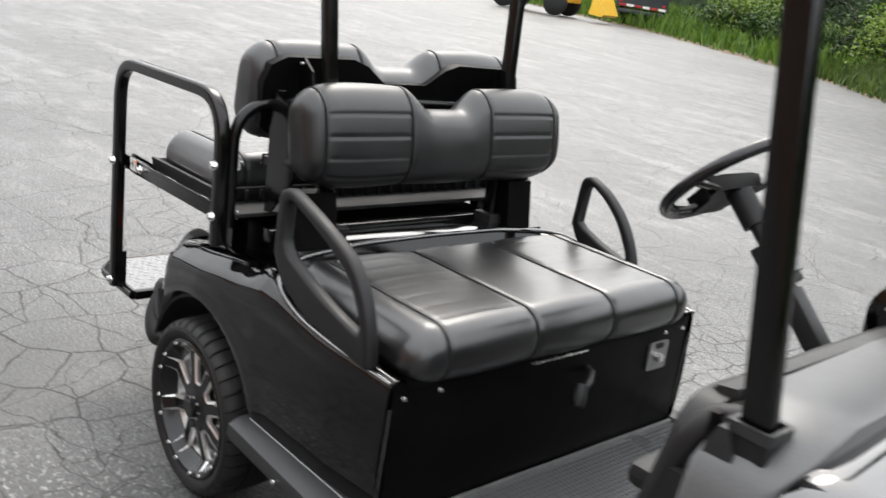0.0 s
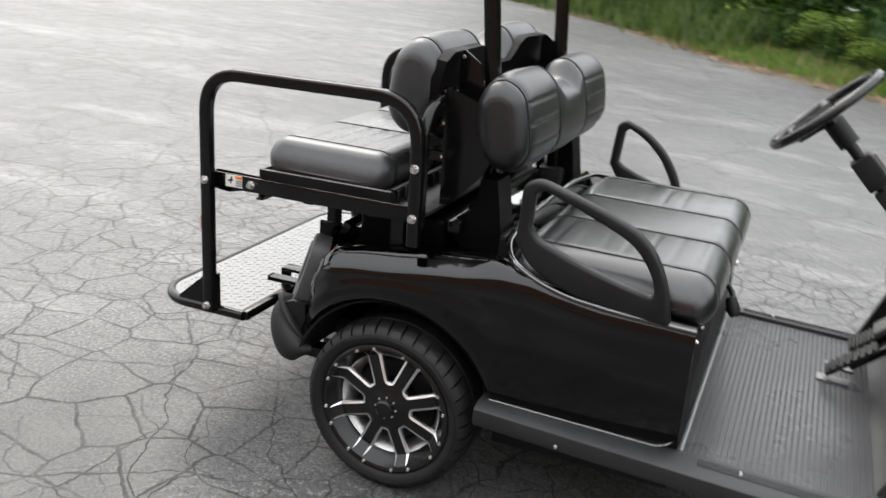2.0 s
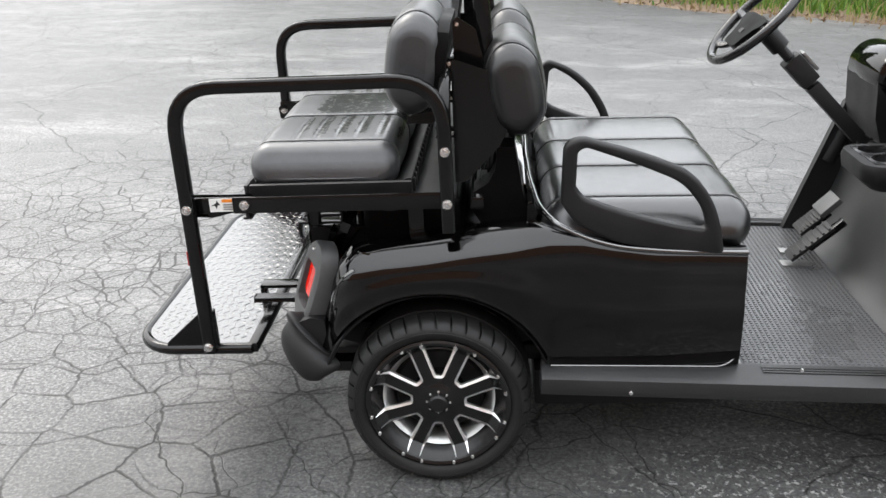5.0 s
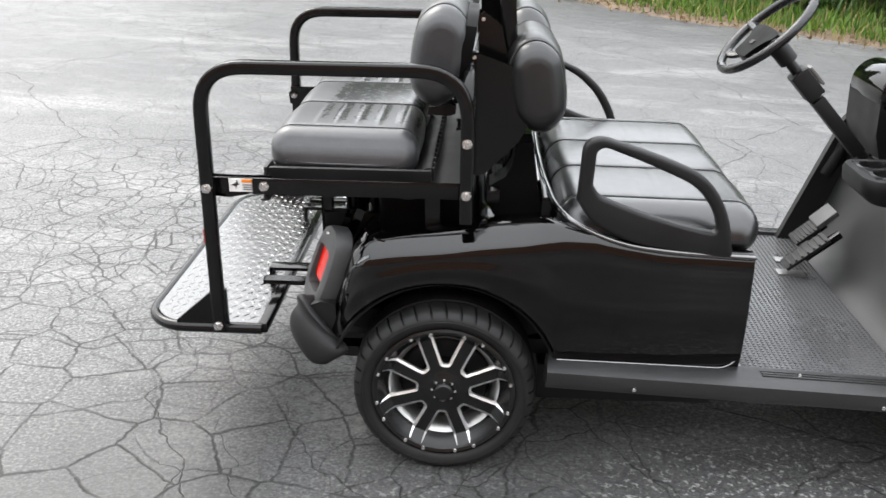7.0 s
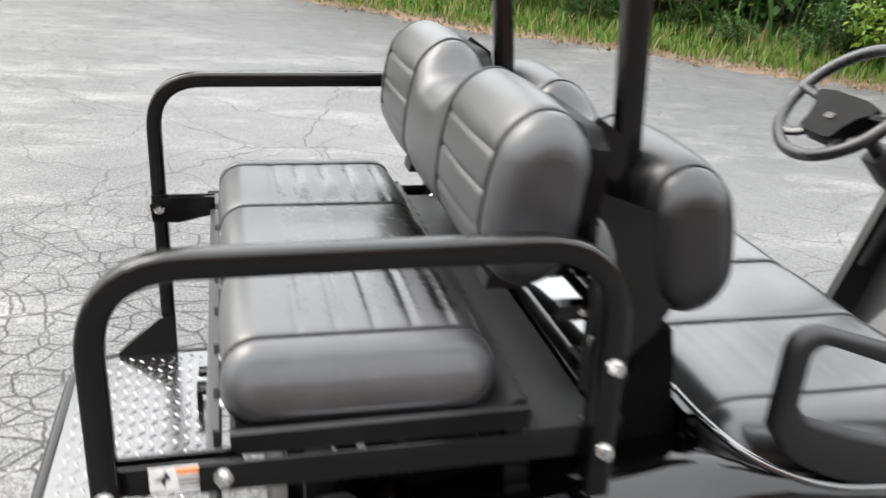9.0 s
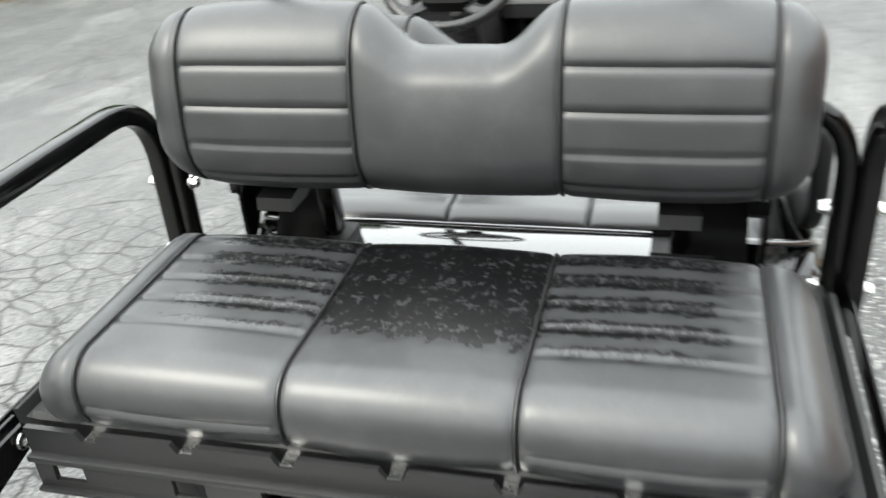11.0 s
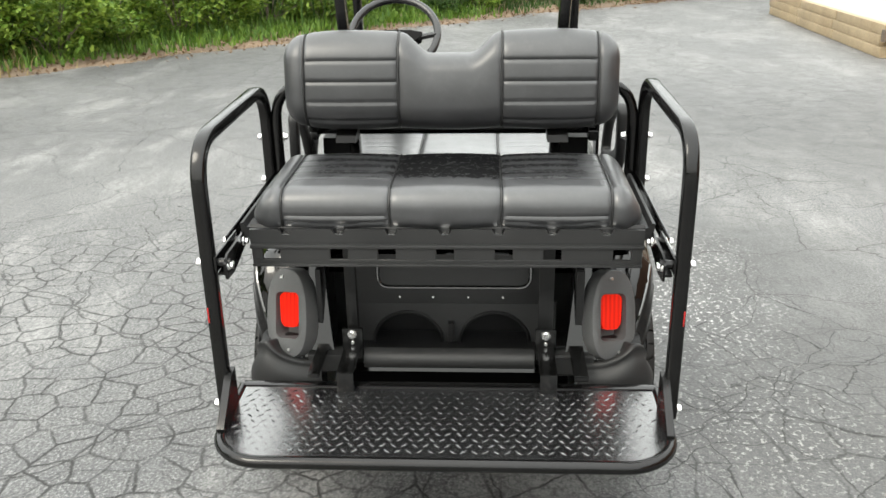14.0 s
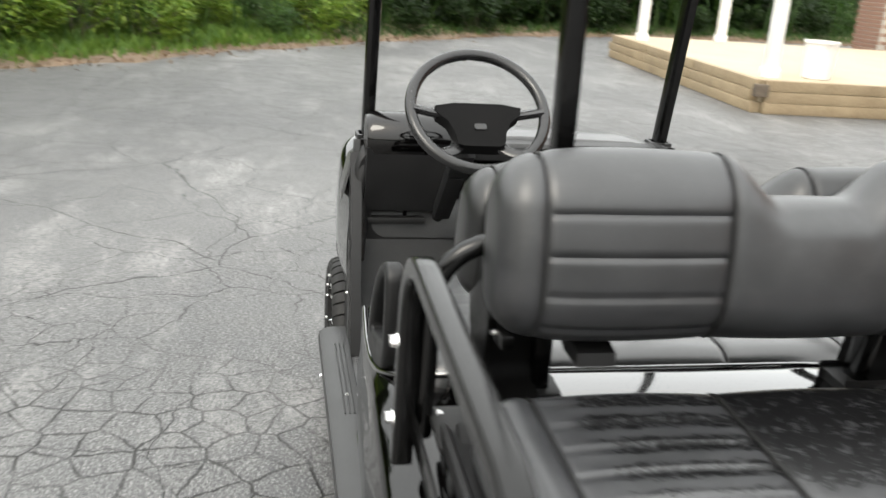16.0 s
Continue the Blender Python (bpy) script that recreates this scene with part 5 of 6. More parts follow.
cowl()
part("toe_board", prism([(1.235, 0.300), (1.258, 0.308), (1.286, 0.330), (1.314, 0.366), (1.340, 0.415), (1.363, 0.474), (1.383, 0.540), (1.40, 0.604), (1.415, 0.662), (1.43, 0.70), (1.45, 0.72), (1.45, 0.29), (1.235, 0.29)], -0.527, 0.527, 0.002), SILLPL, CART, "dark grey sloping toe board")
for s in (-1, 1):
    part("cowl_side", prism([(1.16, 0.305), (1.20, 0.305), (1.37, 0.77), (1.46, 0.86), (1.46, 0.29), (1.16, 0.29)] if s > 0 else [(1.24, 0.305), (1.37, 0.62), (1.43, 0.80), (1.46, 0.80), (1.46, 0.29), (1.24, 0.29)], s * 0.50, s * 0.53, 0.006), PLASTIC, CART, "black plastic side of the footwell")
    post = part("front_roof_post", tube([(1.525, s * 0.475, 0.86), (1.448, s * 0.475, 1.42), (1.37, s * 0.47, 1.95)], 0.024, 12, square=0.75, flat=0.8), TUBE, CART, "black square front roof post")
    ya, yb = sorted((s * 0.425, s * 0.518))
    part("post_fairing", prism([(1.455, 0.70), (1.459, 0.81), (1.468, 0.865), (1.483, 0.893), (1.496, 0.892), (1.53, 0.80), (1.53, 0.70)], ya, yb, 0.013, seg=3), DASH, CART, "dark plastic fairing at the post foot")
    collar = frame_ring(rounded(0.070, 0.068, 0.007, 4, 1.522, s * 0.475), rounded(0.054, 0.052, 0.006, 4, 1.522, s * 0.475), 0.888, 0.906, axis="z")
    part("post_collar", collar, DASH, CART, "dark square collar round the post")
    # black block added to give the dark shade below the collar
    part("collar_shade_block", prism(rounded(0.062, 0.060, 0.006, 4, 1.522, s * 0.475), 0.78, 0.889, 0.003, axis="z"), PLASTIC, CART, "black block standing for the shade under the post collar")


def dash_panel(x0, x1, name, label):
    """A grey panel across the cart, level in the middle and falling away beyond the posts."""
    verts, faces = [], []
    ys = [-0.552 + 1.104 * i / 46 for i in range(47)]
    for y in ys:
        a = abs(y)
        z = float(np.interp(a, [0, 0.36, 0.43, 0.49, 0.53, 0.545, 0.552], [0.924, 0.916, 0.900, 0.868, 0.835, 0.80, 0.74]))
        back = 0.05 * max(0.0, (a - 0.42) / 0.13) ** 2 * (1 if x1 > 1.5 else 0)
        row = [(x0, z - 0.035), (x0 + 0.001, z - 0.007), (x0 + 0.006, z - 0.001), (x0 + 0.014, z), (0.5 * (x0 + x1), z + 0.002), (x1 - back - 0.012, z - 0.005), (x1 - back - 0.004, z - 0.008), (x1 - back, z - 0.035)]
        verts += [(x, y, h) for x, h in row]
    n = 8
    for i in range(len(ys) - 1):
        faces += [(i * n + k, i * n + (k + 1) % n, (i + 1) * n + (k + 1) % n, (i + 1) * n + k) for k in range(n)]
    faces += [tuple(range(n)), tuple((len(ys) - 1) * n + k for k in range(n))]
    return from_lists(name, verts, faces, DASHTOP, CART, label, sharp=40)


dash_panel(1.455, 1.612, "dash_top", "grey grained dashboard top panel")
part("dash_edge", prism([(1.402, 0.86), (1.404, 0.892), (1.418, 0.909), (1.451, 0.914), (1.451, 0.88), (1.43, 0.86)], -0.424, 0.424, 0.006, seg=3), DASH, CART, "rounded black dashboard edge")
# dashboard: open compartments behind a rounded black surround
ring_o, ring_i = rounded(1.02, 0.33, 0.09, 7, 0, 0.735), rounded(0.93, 0.25, 0.05, 7, 0, 0.735)
part("dash_surround", frame_ring(ring_o, ring_i, 1.40, 1.445, axis="x"), PLASTIC, CART, "black rounded dashboard surround")
part("dash_back", box(1.455, 1.47, -0.5, 0.5, 0.58, 0.90, 0.002), DULL, CART, "dark back of the open dashboard compartments")
part("dash_floor", box(1.41, 1.46, -0.49, 0.49, 0.60, 0.612, 0.002), DULL, CART)
for y in (-0.30, -0.16, 0.17, 0.36):
    part("dash_divider", box(1.415, 1.46, y - 0.006, y + 0.006, 0.61, 0.88, 0.002), DULL, CART)
for s in (-1, 1):
    arch = [(1.335, s * 0.512, 0.56), (1.372, s * 0.508, 0.64), (1.405, s * 0.502, 0.735), (1.416, s * 0.496, 0.80), (1.428, s * 0.488, 0.846), (1.452, s * 0.470, 0.876), (1.488, s * 0.455, 0.884), (1.52, s * 0.45, 0.878)]
    part("dash_arch", tube(fillet(arch, 0.03, 5), 0.026, 14), PLASTIC, CART, "rounded black end of the dashboard")
    kick = part("kick_plate", prism([(1.238, 0.352), (1.262, 0.352), (1.372, 0.612), (1.346, 0.618)], *sorted((s * 0.528, s * 0.536)), 0.003), SILLPL, CART, "dark grey edge plate beside the toe board")
    bolt(kick, 1.300, s * 0.537, 0.47, "-y" if s < 0 else "y", SMALL_BOLT, "plate_screw")
part("dash_shelf", box(1.395, 1.45, 0.30, 0.52, 0.655, 0.675, 0.006), CHARCOAL, CART)
pod = part("dash_pod", lathe([(0.0, 0.220), (0.058, 0.220), (0.073, 0.226), (0.078, 0.238), (0.078, 0.47), (0.066, 0.49), (0.0, 0.495)], 40, None, pose(1.430, 0, 0.914)), PAINT, CART, "gloss black dashboard pod")
part("pod_skirt", prism([(1.358, 0.90), (1.365, 0.78), (1.39, 0.70), (1.45, 0.70), (1.46, 0.90)], 0.225, 0.49, 0.012), PLASTIC, pod)
for dx, dz in ((-0.03, 0.02), (0.033, -0.008)):
    bolt(pod, 1.430 + dx, 0.220, 0.914 + dz, "-y", SMALL_BOLT, "pod_screw")


def cup_console():
    """Drinks console: a moulded tray with four round wells."""
    cell, r, z = 0.0475, 0.0385, 0.742
    centres = [(1.288, -0.071), (1.283, 0.024), (1.378, 0.024), (1.383, -0.071)]
    bm = bmesh.new()
    for cx, cy in centres:
        k = 32
        sq, ci, lo = [], [], []
        for i in range(k):
            a = 2 * math.pi * i / k
            c, s = math.cos(a), math.sin(a)
            q = cell / max(abs(c), abs(s))
            sq.append(bm.verts.new((cx + q * c, cy + q * s, z - 0.002)))
            ci.append(bm.verts.new((cx + r * c, cy + r * s, z)))
            lo.append(bm.verts.new((cx + r * 0.86 * c, cy + r * 0.86 * s, z - 0.07)))
        for i in range(k):
            j = (i + 1) % k
            bm.faces.new((sq[i], sq[j], ci[j], ci[i]))
            bm.faces.new((ci[i], ci[j], lo[j], lo[i]))
        bm.faces.new(lo)
    tray = part("cup_console", bm, WHEELPL, CART, "charcoal drinks console with four round wells")
    skirt = rounded(0.245, 0.245, 0.055, 6, 1.334, -0.0235)
    inner = rounded(0.188, 0.188, 0.004, 6, 1.334, -0.0235)
    bm = bmesh.new()
    rows = [[bm.verts.new((a, b, h)) for a, b in poly] for poly, h in ((inner, z - 0.003), (skirt, z - 0.004), ([(1.334 + (a - 1.334) * 1.04, -0.0235 + (b + 0.0235) * 1.04) for a, b in skirt], z - 0.02), (skirt, z - 0.055), ([(1.345 + (a - 1.334) * 0.8, -0.0235 + (b + 0.0235) * 0.85) for a, b in skirt], z - 0.085))]
    n = len(skirt)
    for p, q in zip(rows, rows[1:]):
        for i in range(n):
            bm.faces.new((p[i], p[(i + 1) % n], q[(i + 1) % n], q[i]))
    bm.faces.new(rows[-1])
    part("console_skirt", bm, PLASTIC, tray, "black console skirt")
    part("side_tray", box(1.31, 1.46, -0.46, -0.15, 0.69, 0.735, 0.02), PLASTIC, tray)
    part("console_stay", prism([(1.36, 0.66), (1.40, 0.66), (1.43, 0.50), (1.41, 0.50)], -0.05, 0.0, 0.006), PLASTIC, tray)


cup_console()


def steering():
    tilt = pose(0.975, 0.262, 1.100) @ pose(0, 0, 0, 0, -44, 0)
    bm = tube([(0.168 * math.cos(2 * math.pi * k / 56), 0.168 * math.sin(2 * math.pi * k / 56), 0) for k in range(56)], 0.0148, 12, True)
    bmesh.ops.transform(bm, matrix=tilt, verts=bm.verts)
    sw = part("steering_wheel", bm, WHEELPL, CART, "black plastic steering wheel")
    hub = prism([(-0.104, -0.044), (-0.098, -0.058), (-0.066, -0.064), (-0.034, -0.078), (-0.012, -0.104), (0.008, -0.108), (0.018, -0.06), (0.018, 0.06), (0.008, 0.108), (-0.012, 0.104), (-0.034, 0.078), (-0.066, 0.064), (-0.098, 0.058), (-0.104, 0.044)], -0.035, 0.004, 0.010, axis="z", m=tilt, seg=3)
    part("hub_pad", hub, DULL, sw, "black centre pad")
    for s in (1, -1):
        for pts, wide in (([(-0.004, 0.09 * s, -0.016), (0.0, 0.13 * s, -0.01), (0.002, 0.166 * s, 0)], 2.0), ([(-0.084, 0.045 * s, -0.022), (-0.112, 0.072 * s, -0.014), (-0.122, 0.098 * s, -0.006), (-0.112, 0.126 * s, 0)], 1.5)):
            bm = tube(fillet(pts, 0.03, 4), 0.011, 8, flat=wide)
            bmesh.ops.transform(bm, matrix=tilt, verts=bm.verts)
            part("spoke", bm, WHEELPL, sw)
    part("badge", prism(rounded(0.016, 0.030, 0.005, 3, -0.05, 0.0), 0.004, 0.007, 0.001, axis="z", m=tilt), SATIN, sw, "small dull badge")
    col = part("steering_column", tube([(0.99, 0.262, 1.083), (1.36, 0.27, 0.692)], 0.017, 14), PLASTIC, CART, "black steering column")
    along_col = pose(1.13, 0.265, 0.935) @ pose(0, 0, 0, 0, 46.6, 0)
    part("switch_housing", box(-0.056, 0.050, -0.030, 0.030, -0.032, 0.030, 0.008, m=along_col), PLASTIC, col, "black column switch housing")
    part("column_clip", box(-0.045, 0.03, -0.02, 0.02, 0.034, 0.044, 0.003, m=along_col), SILVERPL, col)
    part("column_cover", box(0.06, 0.30, -0.024, 0.024, -0.027, 0.018, 0.005, m=along_col), PLASTIC, col)
    part("column_neck", tube([(1.0, 0.262, 1.072), (1.06, 0.263, 1.01)], 0.031, 14), PLASTIC, col)


steering()


def pedal(x, y, z, w, length, tilt, name, label):
    m = pose(x, y, z) @ pose(0, 0, 0, 0, -tilt, 0)
    p = part(name, box(0, length, -w / 2, w / 2, -0.006, 0.006, 0.003, m=m), PLASTIC, CART, label)
    for k in range(7):
        u = length * (k + 0.7) / 7.4
        part("tread_rib", box(u, u + length * 0.05, -w * 0.45, w * 0.45, 0.005, 0.011, 0.001, m=m), PLASTIC, p)
    part("pedal_arm", box(length * 0.4, length * 1.25, -0.012, 0.012, -0.03, -0.006, 0.003, m=m), TUBE, p)
    return p


pedal(1.122, 0.168, 0.336, 0.075, 0.165, 41, "accelerator_pedal", "black ribbed accelerator pedal")
pedal(1.178, 0.278, 0.385, 0.088, 0.095, 42, "brake_pedal", "black ribbed brake pedal")
part("parking_brake_pad", box(-0.035, 0.045, -0.046, 0.046, 0.0, 0.020, 0.005, m=pose(1.272, 0.278, 0.468) @ pose(0, 0, 0, 0, -44, 0)), GREYPL, CART, "worn grey parking brake pad")
for x0, x1, y0, y1 in ((1.095, 1.190, 0.140, 0.188), (1.120, 1.205, 0.255, 0.298)):
    part("pedal_base", box(x0, x1, y0, y1, 0.3395, 0.3475, 0.003), SILVERPL, CART, "worn bright metal pedal base plate").matrix_basis = LEVEL


# ---- vegetation ----
def leaf_cloud(centres, sizes, rnd, droop=0.3):
    """Folded leaf blades at the given places: two triangles each side of a midrib."""
    n = len(centres)
    c = np.asarray(centres, float)
    s = np.asarray(sizes, float)[:, None]
    yaw, pitch = rnd.uniform(0, 2 * np.pi, n), rnd.normal(-droop, 0.5, n)
    f = np.stack([np.cos(yaw) * np.cos(pitch), np.sin(yaw) * np.cos(pitch), np.sin(pitch)], 1)
    side = np.stack([-np.sin(yaw), np.cos(yaw), rnd.normal(0, 0.35, n)], 1)
    up = np.cross(f, side)
    base, tip = c - f * s * 0.5, c + f * s * 0.5
    left, right = c + side * s * 0.3 + up * s * 0.08, c - side * s * 0.3 + up * s * 0.08
    verts = np.stack([base, left, tip, right], 1).reshape(-1, 3)
    k = np.arange(n)[:, None] * 4
    faces = np.concatenate([k + np.array([[0, 1, 2]]), k + np.array([[0, 2, 3]])], 0)
    return verts, faces


def np_mesh(name, verts, faces, mat):
    me = bpy.data.meshes.new(name)
    size = faces.shape[1]
    me.vertices.add(len(verts))
    me.vertices.foreach_set("co", np.asarray(verts, np.float32).ravel())
    me.loops.add(faces.size)
    me.loops.foreach_set("vertex_index", np.asarray(faces, np.int32).ravel())
    me.polygons.add(len(faces))
    me.polygons.foreach_set("loop_start", np.arange(0, faces.size, size, dtype=np.int32))
    me.update(calc_edges=True)
    me.validate()
    me.materials.append(mat)
    return me


def beyond(run_lo, run_hi, depth, rnd, n, power=1.0):
    """n random places in the strip beyond the rim of the lot, between two distances along it."""
    rows = np.array(along(EDGE, 0.25))
    rows = rows[(rows[:, 4] > run_lo) & (rows[:, 4] < run_hi)]
    pick = rows[rnd.integers(0, len(rows), n)]
    d = depth[0] + (depth[1] - depth[0]) * rnd.random(n) ** power
    jit = rnd.normal(0, 0.2, (n, 2))
    return np.stack([pick[:, 0] - pick[:, 3] * d + jit[:, 0], pick[:, 1] + pick[:, 2] * d + jit[:, 1]], 1), d, pick[:, 4]


def rise(d):
    return np.interp(d, [0.0, 0.4, 1.3, 4.0, 16.0], [0.01, 0.05, 0.12, 0.3, 0.9])


def run_at(x, y):
    rows = np.array(along(EDGE, 0.25))
    return float(rows[np.argmin((rows[:, 0] - x) ** 2 + (rows[:, 1] - y) ** 2), 4])


RUN_FAR, RUN_BACK, RUN_SIDE, RUN_NEAR, RUN_END = run_at(-36, 37), run_at(-10, 24), run_at(-0.5, 12.6), run_at(8, 5), run_at(20.4, -18)


def blades(name, n, run, depth, height, mat, label, seed, width=0.012, power=1.4):
    rnd = np.random.default_rng(seed)
    p, d, _ = beyond(*run, depth, rnd, n, power)
    h = rnd.uniform(*height, n) * (0.6 + 0.5 * np.minimum(d / 0.8, 1))
    z = rise(d)
    yaw, lean = rnd.uniform(0, 2 * np.pi, n), rnd.uniform(0.1, 0.75, n)
    dx, dy = np.cos(yaw), np.sin(yaw)
    w = width * rnd.uniform(0.6, 1.4, n)
    out = []
    for k, ww in ((0.0, 1.0), (0.55, 0.8), (1.0, 0.05)):
        bend = lean * h * k * k
        cx, cy, cz = p[:, 0] + dx * bend, p[:, 1] + dy * bend, z + h * k * (1 - 0.25 * lean * k)
        out.append(np.stack([cx - dy * w * ww, cy + dx * w * ww, cz], 1))
        out.append(np.stack([cx + dy * w * ww, cy - dx * w * ww, cz], 1))
    verts = np.stack(out, 1).reshape(-1, 3)
    k = np.arange(n)[:, None] * 6
    faces = np.concatenate([k + np.array([[0, 1, 3, 2]]), k + np.array([[2, 3, 5, 4]])], 0)
    ob = new(name, np_mesh(name, verts, faces, mat))
    return tagged(ob, label, "grass", kind="stuff")


blades("verge_grass", 22000, (RUN_SIDE - 2, run_at(14.2, -0.4)), (0.3, 2.3), (0.05, 0.22), GRASS, "bright green unmown grass along the verge", 5)
# darker leaf colour on this stretch paints in the woods' shade
blades("shaded_grass", 7000, (run_at(14.2, -0.4), RUN_END), (0.3, 2.3), (0.05, 0.2), LEAF_B, "grass in a darker green that carries the shade of the woods", 9)
blades("far_grass", 16000, (RUN_FAR - 20, RUN_BACK - 1), (0.0, 9.0), (0.3, 1.0), GRASS, "tall sunlit green grass beyond the lot", 6, 0.035, 1.0)
blades("rough_grass", 15000, (RUN_BACK - 2, RUN_SIDE - 1), (0.0, 4.5), (0.12, 0.75), WEED, "rough olive-green weeds along the verge", 10, 0.022, 0.9)
blades("dry_grass", 2200, (RUN_SIDE - 4, RUN_NEAR), (-0.08, 1.6), (0.1, 0.3), STRAW, "dry straw-coloured grass stems on the verge", 7, 0.008)
blades("tall_weeds", 2600, (RUN_SIDE - 12, RUN_END), (0.9, 4.5), (0.5, 1.3), LEAF_B, "tall green weed stems before the woods", 8, 0.02, 0.9)


def shrub_meshes(seed, mat, leaves, size):
    """The leaves and the stems of a shrub about a metre high, uneven and open."""
    rnd = np.random.default_rng(seed)
    lobes = [(rnd.uniform(-0.55, 0.55), rnd.uniform(-0.55, 0.55), rnd.uniform(0.25, 0.95), rnd.uniform(0.18, 0.38)) for _ in range(11)]
    pts = []
    for i in range(leaves):
        cx, cy, cz, r = lobes[rnd.integers(0, len(lobes))]
        v = rnd.normal(0, 1, 3)
        v /= np.linalg.norm(v)
        q = r * rnd.uniform(0.45, 1.12)
        pts.append((cx + v[0] * q, cy + v[1] * q, max(0.03, cz + v[2] * q)))
    verts, faces = leaf_cloud(pts, rnd.uniform(size * 0.6, size * 1.4, leaves), rnd)
    crown = np_mesh("leaves", verts, faces, mat)
    bm = bmesh.new()
    for cx, cy, cz, r in lobes:
        tube([(0.03 * cx, 0.03 * cy, -0.1), (cx * 0.4, cy * 0.4, cz * 0.5), (cx, cy, cz)], 0.008, 5, bm=bm)
    bmesh.ops.recalc_face_normals(bm, faces=bm.faces)
    stems = bpy.data.meshes.new("stems")
    bm.to_mesh(stems)
    bm.free()
    stems.materials.append(BARK)
    return crown, stems


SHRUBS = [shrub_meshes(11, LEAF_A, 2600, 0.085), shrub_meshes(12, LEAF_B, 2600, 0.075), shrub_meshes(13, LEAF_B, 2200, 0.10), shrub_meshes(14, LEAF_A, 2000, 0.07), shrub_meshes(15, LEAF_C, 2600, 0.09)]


def shrub(x, y, z, scale, turn, kind, label):
    crown, stems = SHRUBS[kind]
    e = holder("shrub", pose(x, y, z, 0, 0, turn) @ Matrix.Diagonal((scale[0], scale[0], scale[1], 1)), label, "shrub", "shrubs along the verge")
    for name, me in (("foliage", crown), ("stem", stems)):
        o = new(name, me)
        o.parent = e


def tree(x, y, z, height, r, seed):
    """A woodland tree: tapered leaning trunk, limbs, and an open crown of leaf blades from low down."""
    rnd = np.random.default_rng(seed)
    t = holder("tree", pose(x, y, z), "woodland tree with grey-brown trunk among dense undergrowth", "tree", "trees of the wood")
    lean = rnd.normal(0, 0.05, 2)
    bm = bmesh.new()
    rings, steps = [], 9
    for i in range(steps + 1):
        k = i / steps
        c = Vector((lean[0] * height * k + 0.06 * math.sin(3 * k + seed), lean[1] * height * k + 0.05 * math.cos(4 * k + seed), height * k - 0.1))
        rad = r * (1.25 if i == 0 else 1) * (1 - 0.75 * k)
        rings.append([bm.verts.new(c + Vector((math.cos(a) * rad, math.sin(a) * rad, 0))) for a in [2 * math.pi * j / 9 + 0.2 * k for j in range(9)]])
    for a, b in zip(rings, rings[1:]):
        for j in range(9):
            bm.faces.new((a[j], a[(j + 1) % 9], b[(j + 1) % 9], b[j]))
    part("trunk", bm, BARK, t, sharp=60)
    pts = []
    for i in range(12):
        k = rnd.uniform(0.22, 0.95)
        a = rnd.uniform(0, 2 * np.pi)
        L = height * rnd.uniform(0.16, 0.3) * (1.2 - 0.6 * k)
        p0 = Vector((lean[0] * height * k, lean[1] * height * k, height * k))
        p1 = p0 + Vector((math.cos(a) * L, math.sin(a) * L, L * rnd.uniform(-0.1, 0.5)))
        part("limb", tube([p0, p0.lerp(p1, 0.5) + Vector((0, 0, 0.08 * L)), p1], r * 0.22, 6), BARK, t)
        for _ in range(260):
            q = p0.lerp(p1, rnd.uniform(0.3, 1.1))
            v = rnd.normal(0, 0.34, 3)
            pts.append((q.x + v[0], q.y + v[1], q.z + v[2] * 0.8))
    verts, faces = leaf_cloud(pts, rnd.uniform(0.09, 0.2, len(pts)), rnd)
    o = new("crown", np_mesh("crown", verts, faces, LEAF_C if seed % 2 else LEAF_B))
    o.parent = t


def planting():
    rnd = random.Random(21)
    rows = along(EDGE, 0.85)
    k = 0
    for x, y, dx, dy, run in rows:
        if not RUN_BACK - 14 < run < RUN_END - 2:
            continue
        near = run > RUN_SIDE - 6
        for d0, d1, lo, hi in (((0.9, 1.7, 0.5, 1.0),) if near else ()) + ((2.2, 3.6, 1.0, 1.9),):
            if rnd.random() < 0.18:
                continue
            d = rnd.uniform(d0, d1)
            s = rnd.uniform(lo, hi) * (0.72 if RUN_SIDE - 3 < run < RUN_NEAR - 3 and d0 < 1 else 1.0)
            px, py = x - dy * d + rnd.uniform(-0.3, 0.3), y + dx * d + rnd.uniform(-0.3, 0.3)
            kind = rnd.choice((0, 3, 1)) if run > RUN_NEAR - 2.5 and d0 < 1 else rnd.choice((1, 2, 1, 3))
            # darker shrub colour here paints in the shade of the woods
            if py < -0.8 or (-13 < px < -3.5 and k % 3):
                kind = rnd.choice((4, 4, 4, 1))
            shrub(px, py, float(rise(d)) - 0.03, (s * 1.15, s), rnd.uniform(0, 360), kind,
                  "yellow-green leafy shrub at the lot's edge" if kind in (0, 3) else "leafy shrub in a darker green that carries the shade of the woods" if kind == 4 else "green leafy shrub before the woods")
            k += 1
    # large bright bush at the bend of the verge
    for x, y, s in ((7.9, 6.2, 1.15), (8.6, 5.4, 1.0), (7.1, 7.0, 1.0)):
        shrub(x, y, 0.05, (s, s), rnd.uniform(0, 360), 0, "large bright yellow-green bush at the lot's edge")
    for i, (x, y, dx, dy, run) in enumerate(along(EDGE, 2.6)):
        if RUN_BACK - 16 < run < RUN_END:
            d = rnd.uniform(3.2, 6.5)
            px, py = x - dy * d, y + dx * d
            tall = 98 < math.degrees(math.atan2(py, px)) < 108.5
            tree(px, py, float(rise(d)), rnd.uniform(11.5, 13.0) if tall else rnd.uniform(3.4, 4.4), rnd.uniform(0.09, 0.17), 100 + i)


planting()


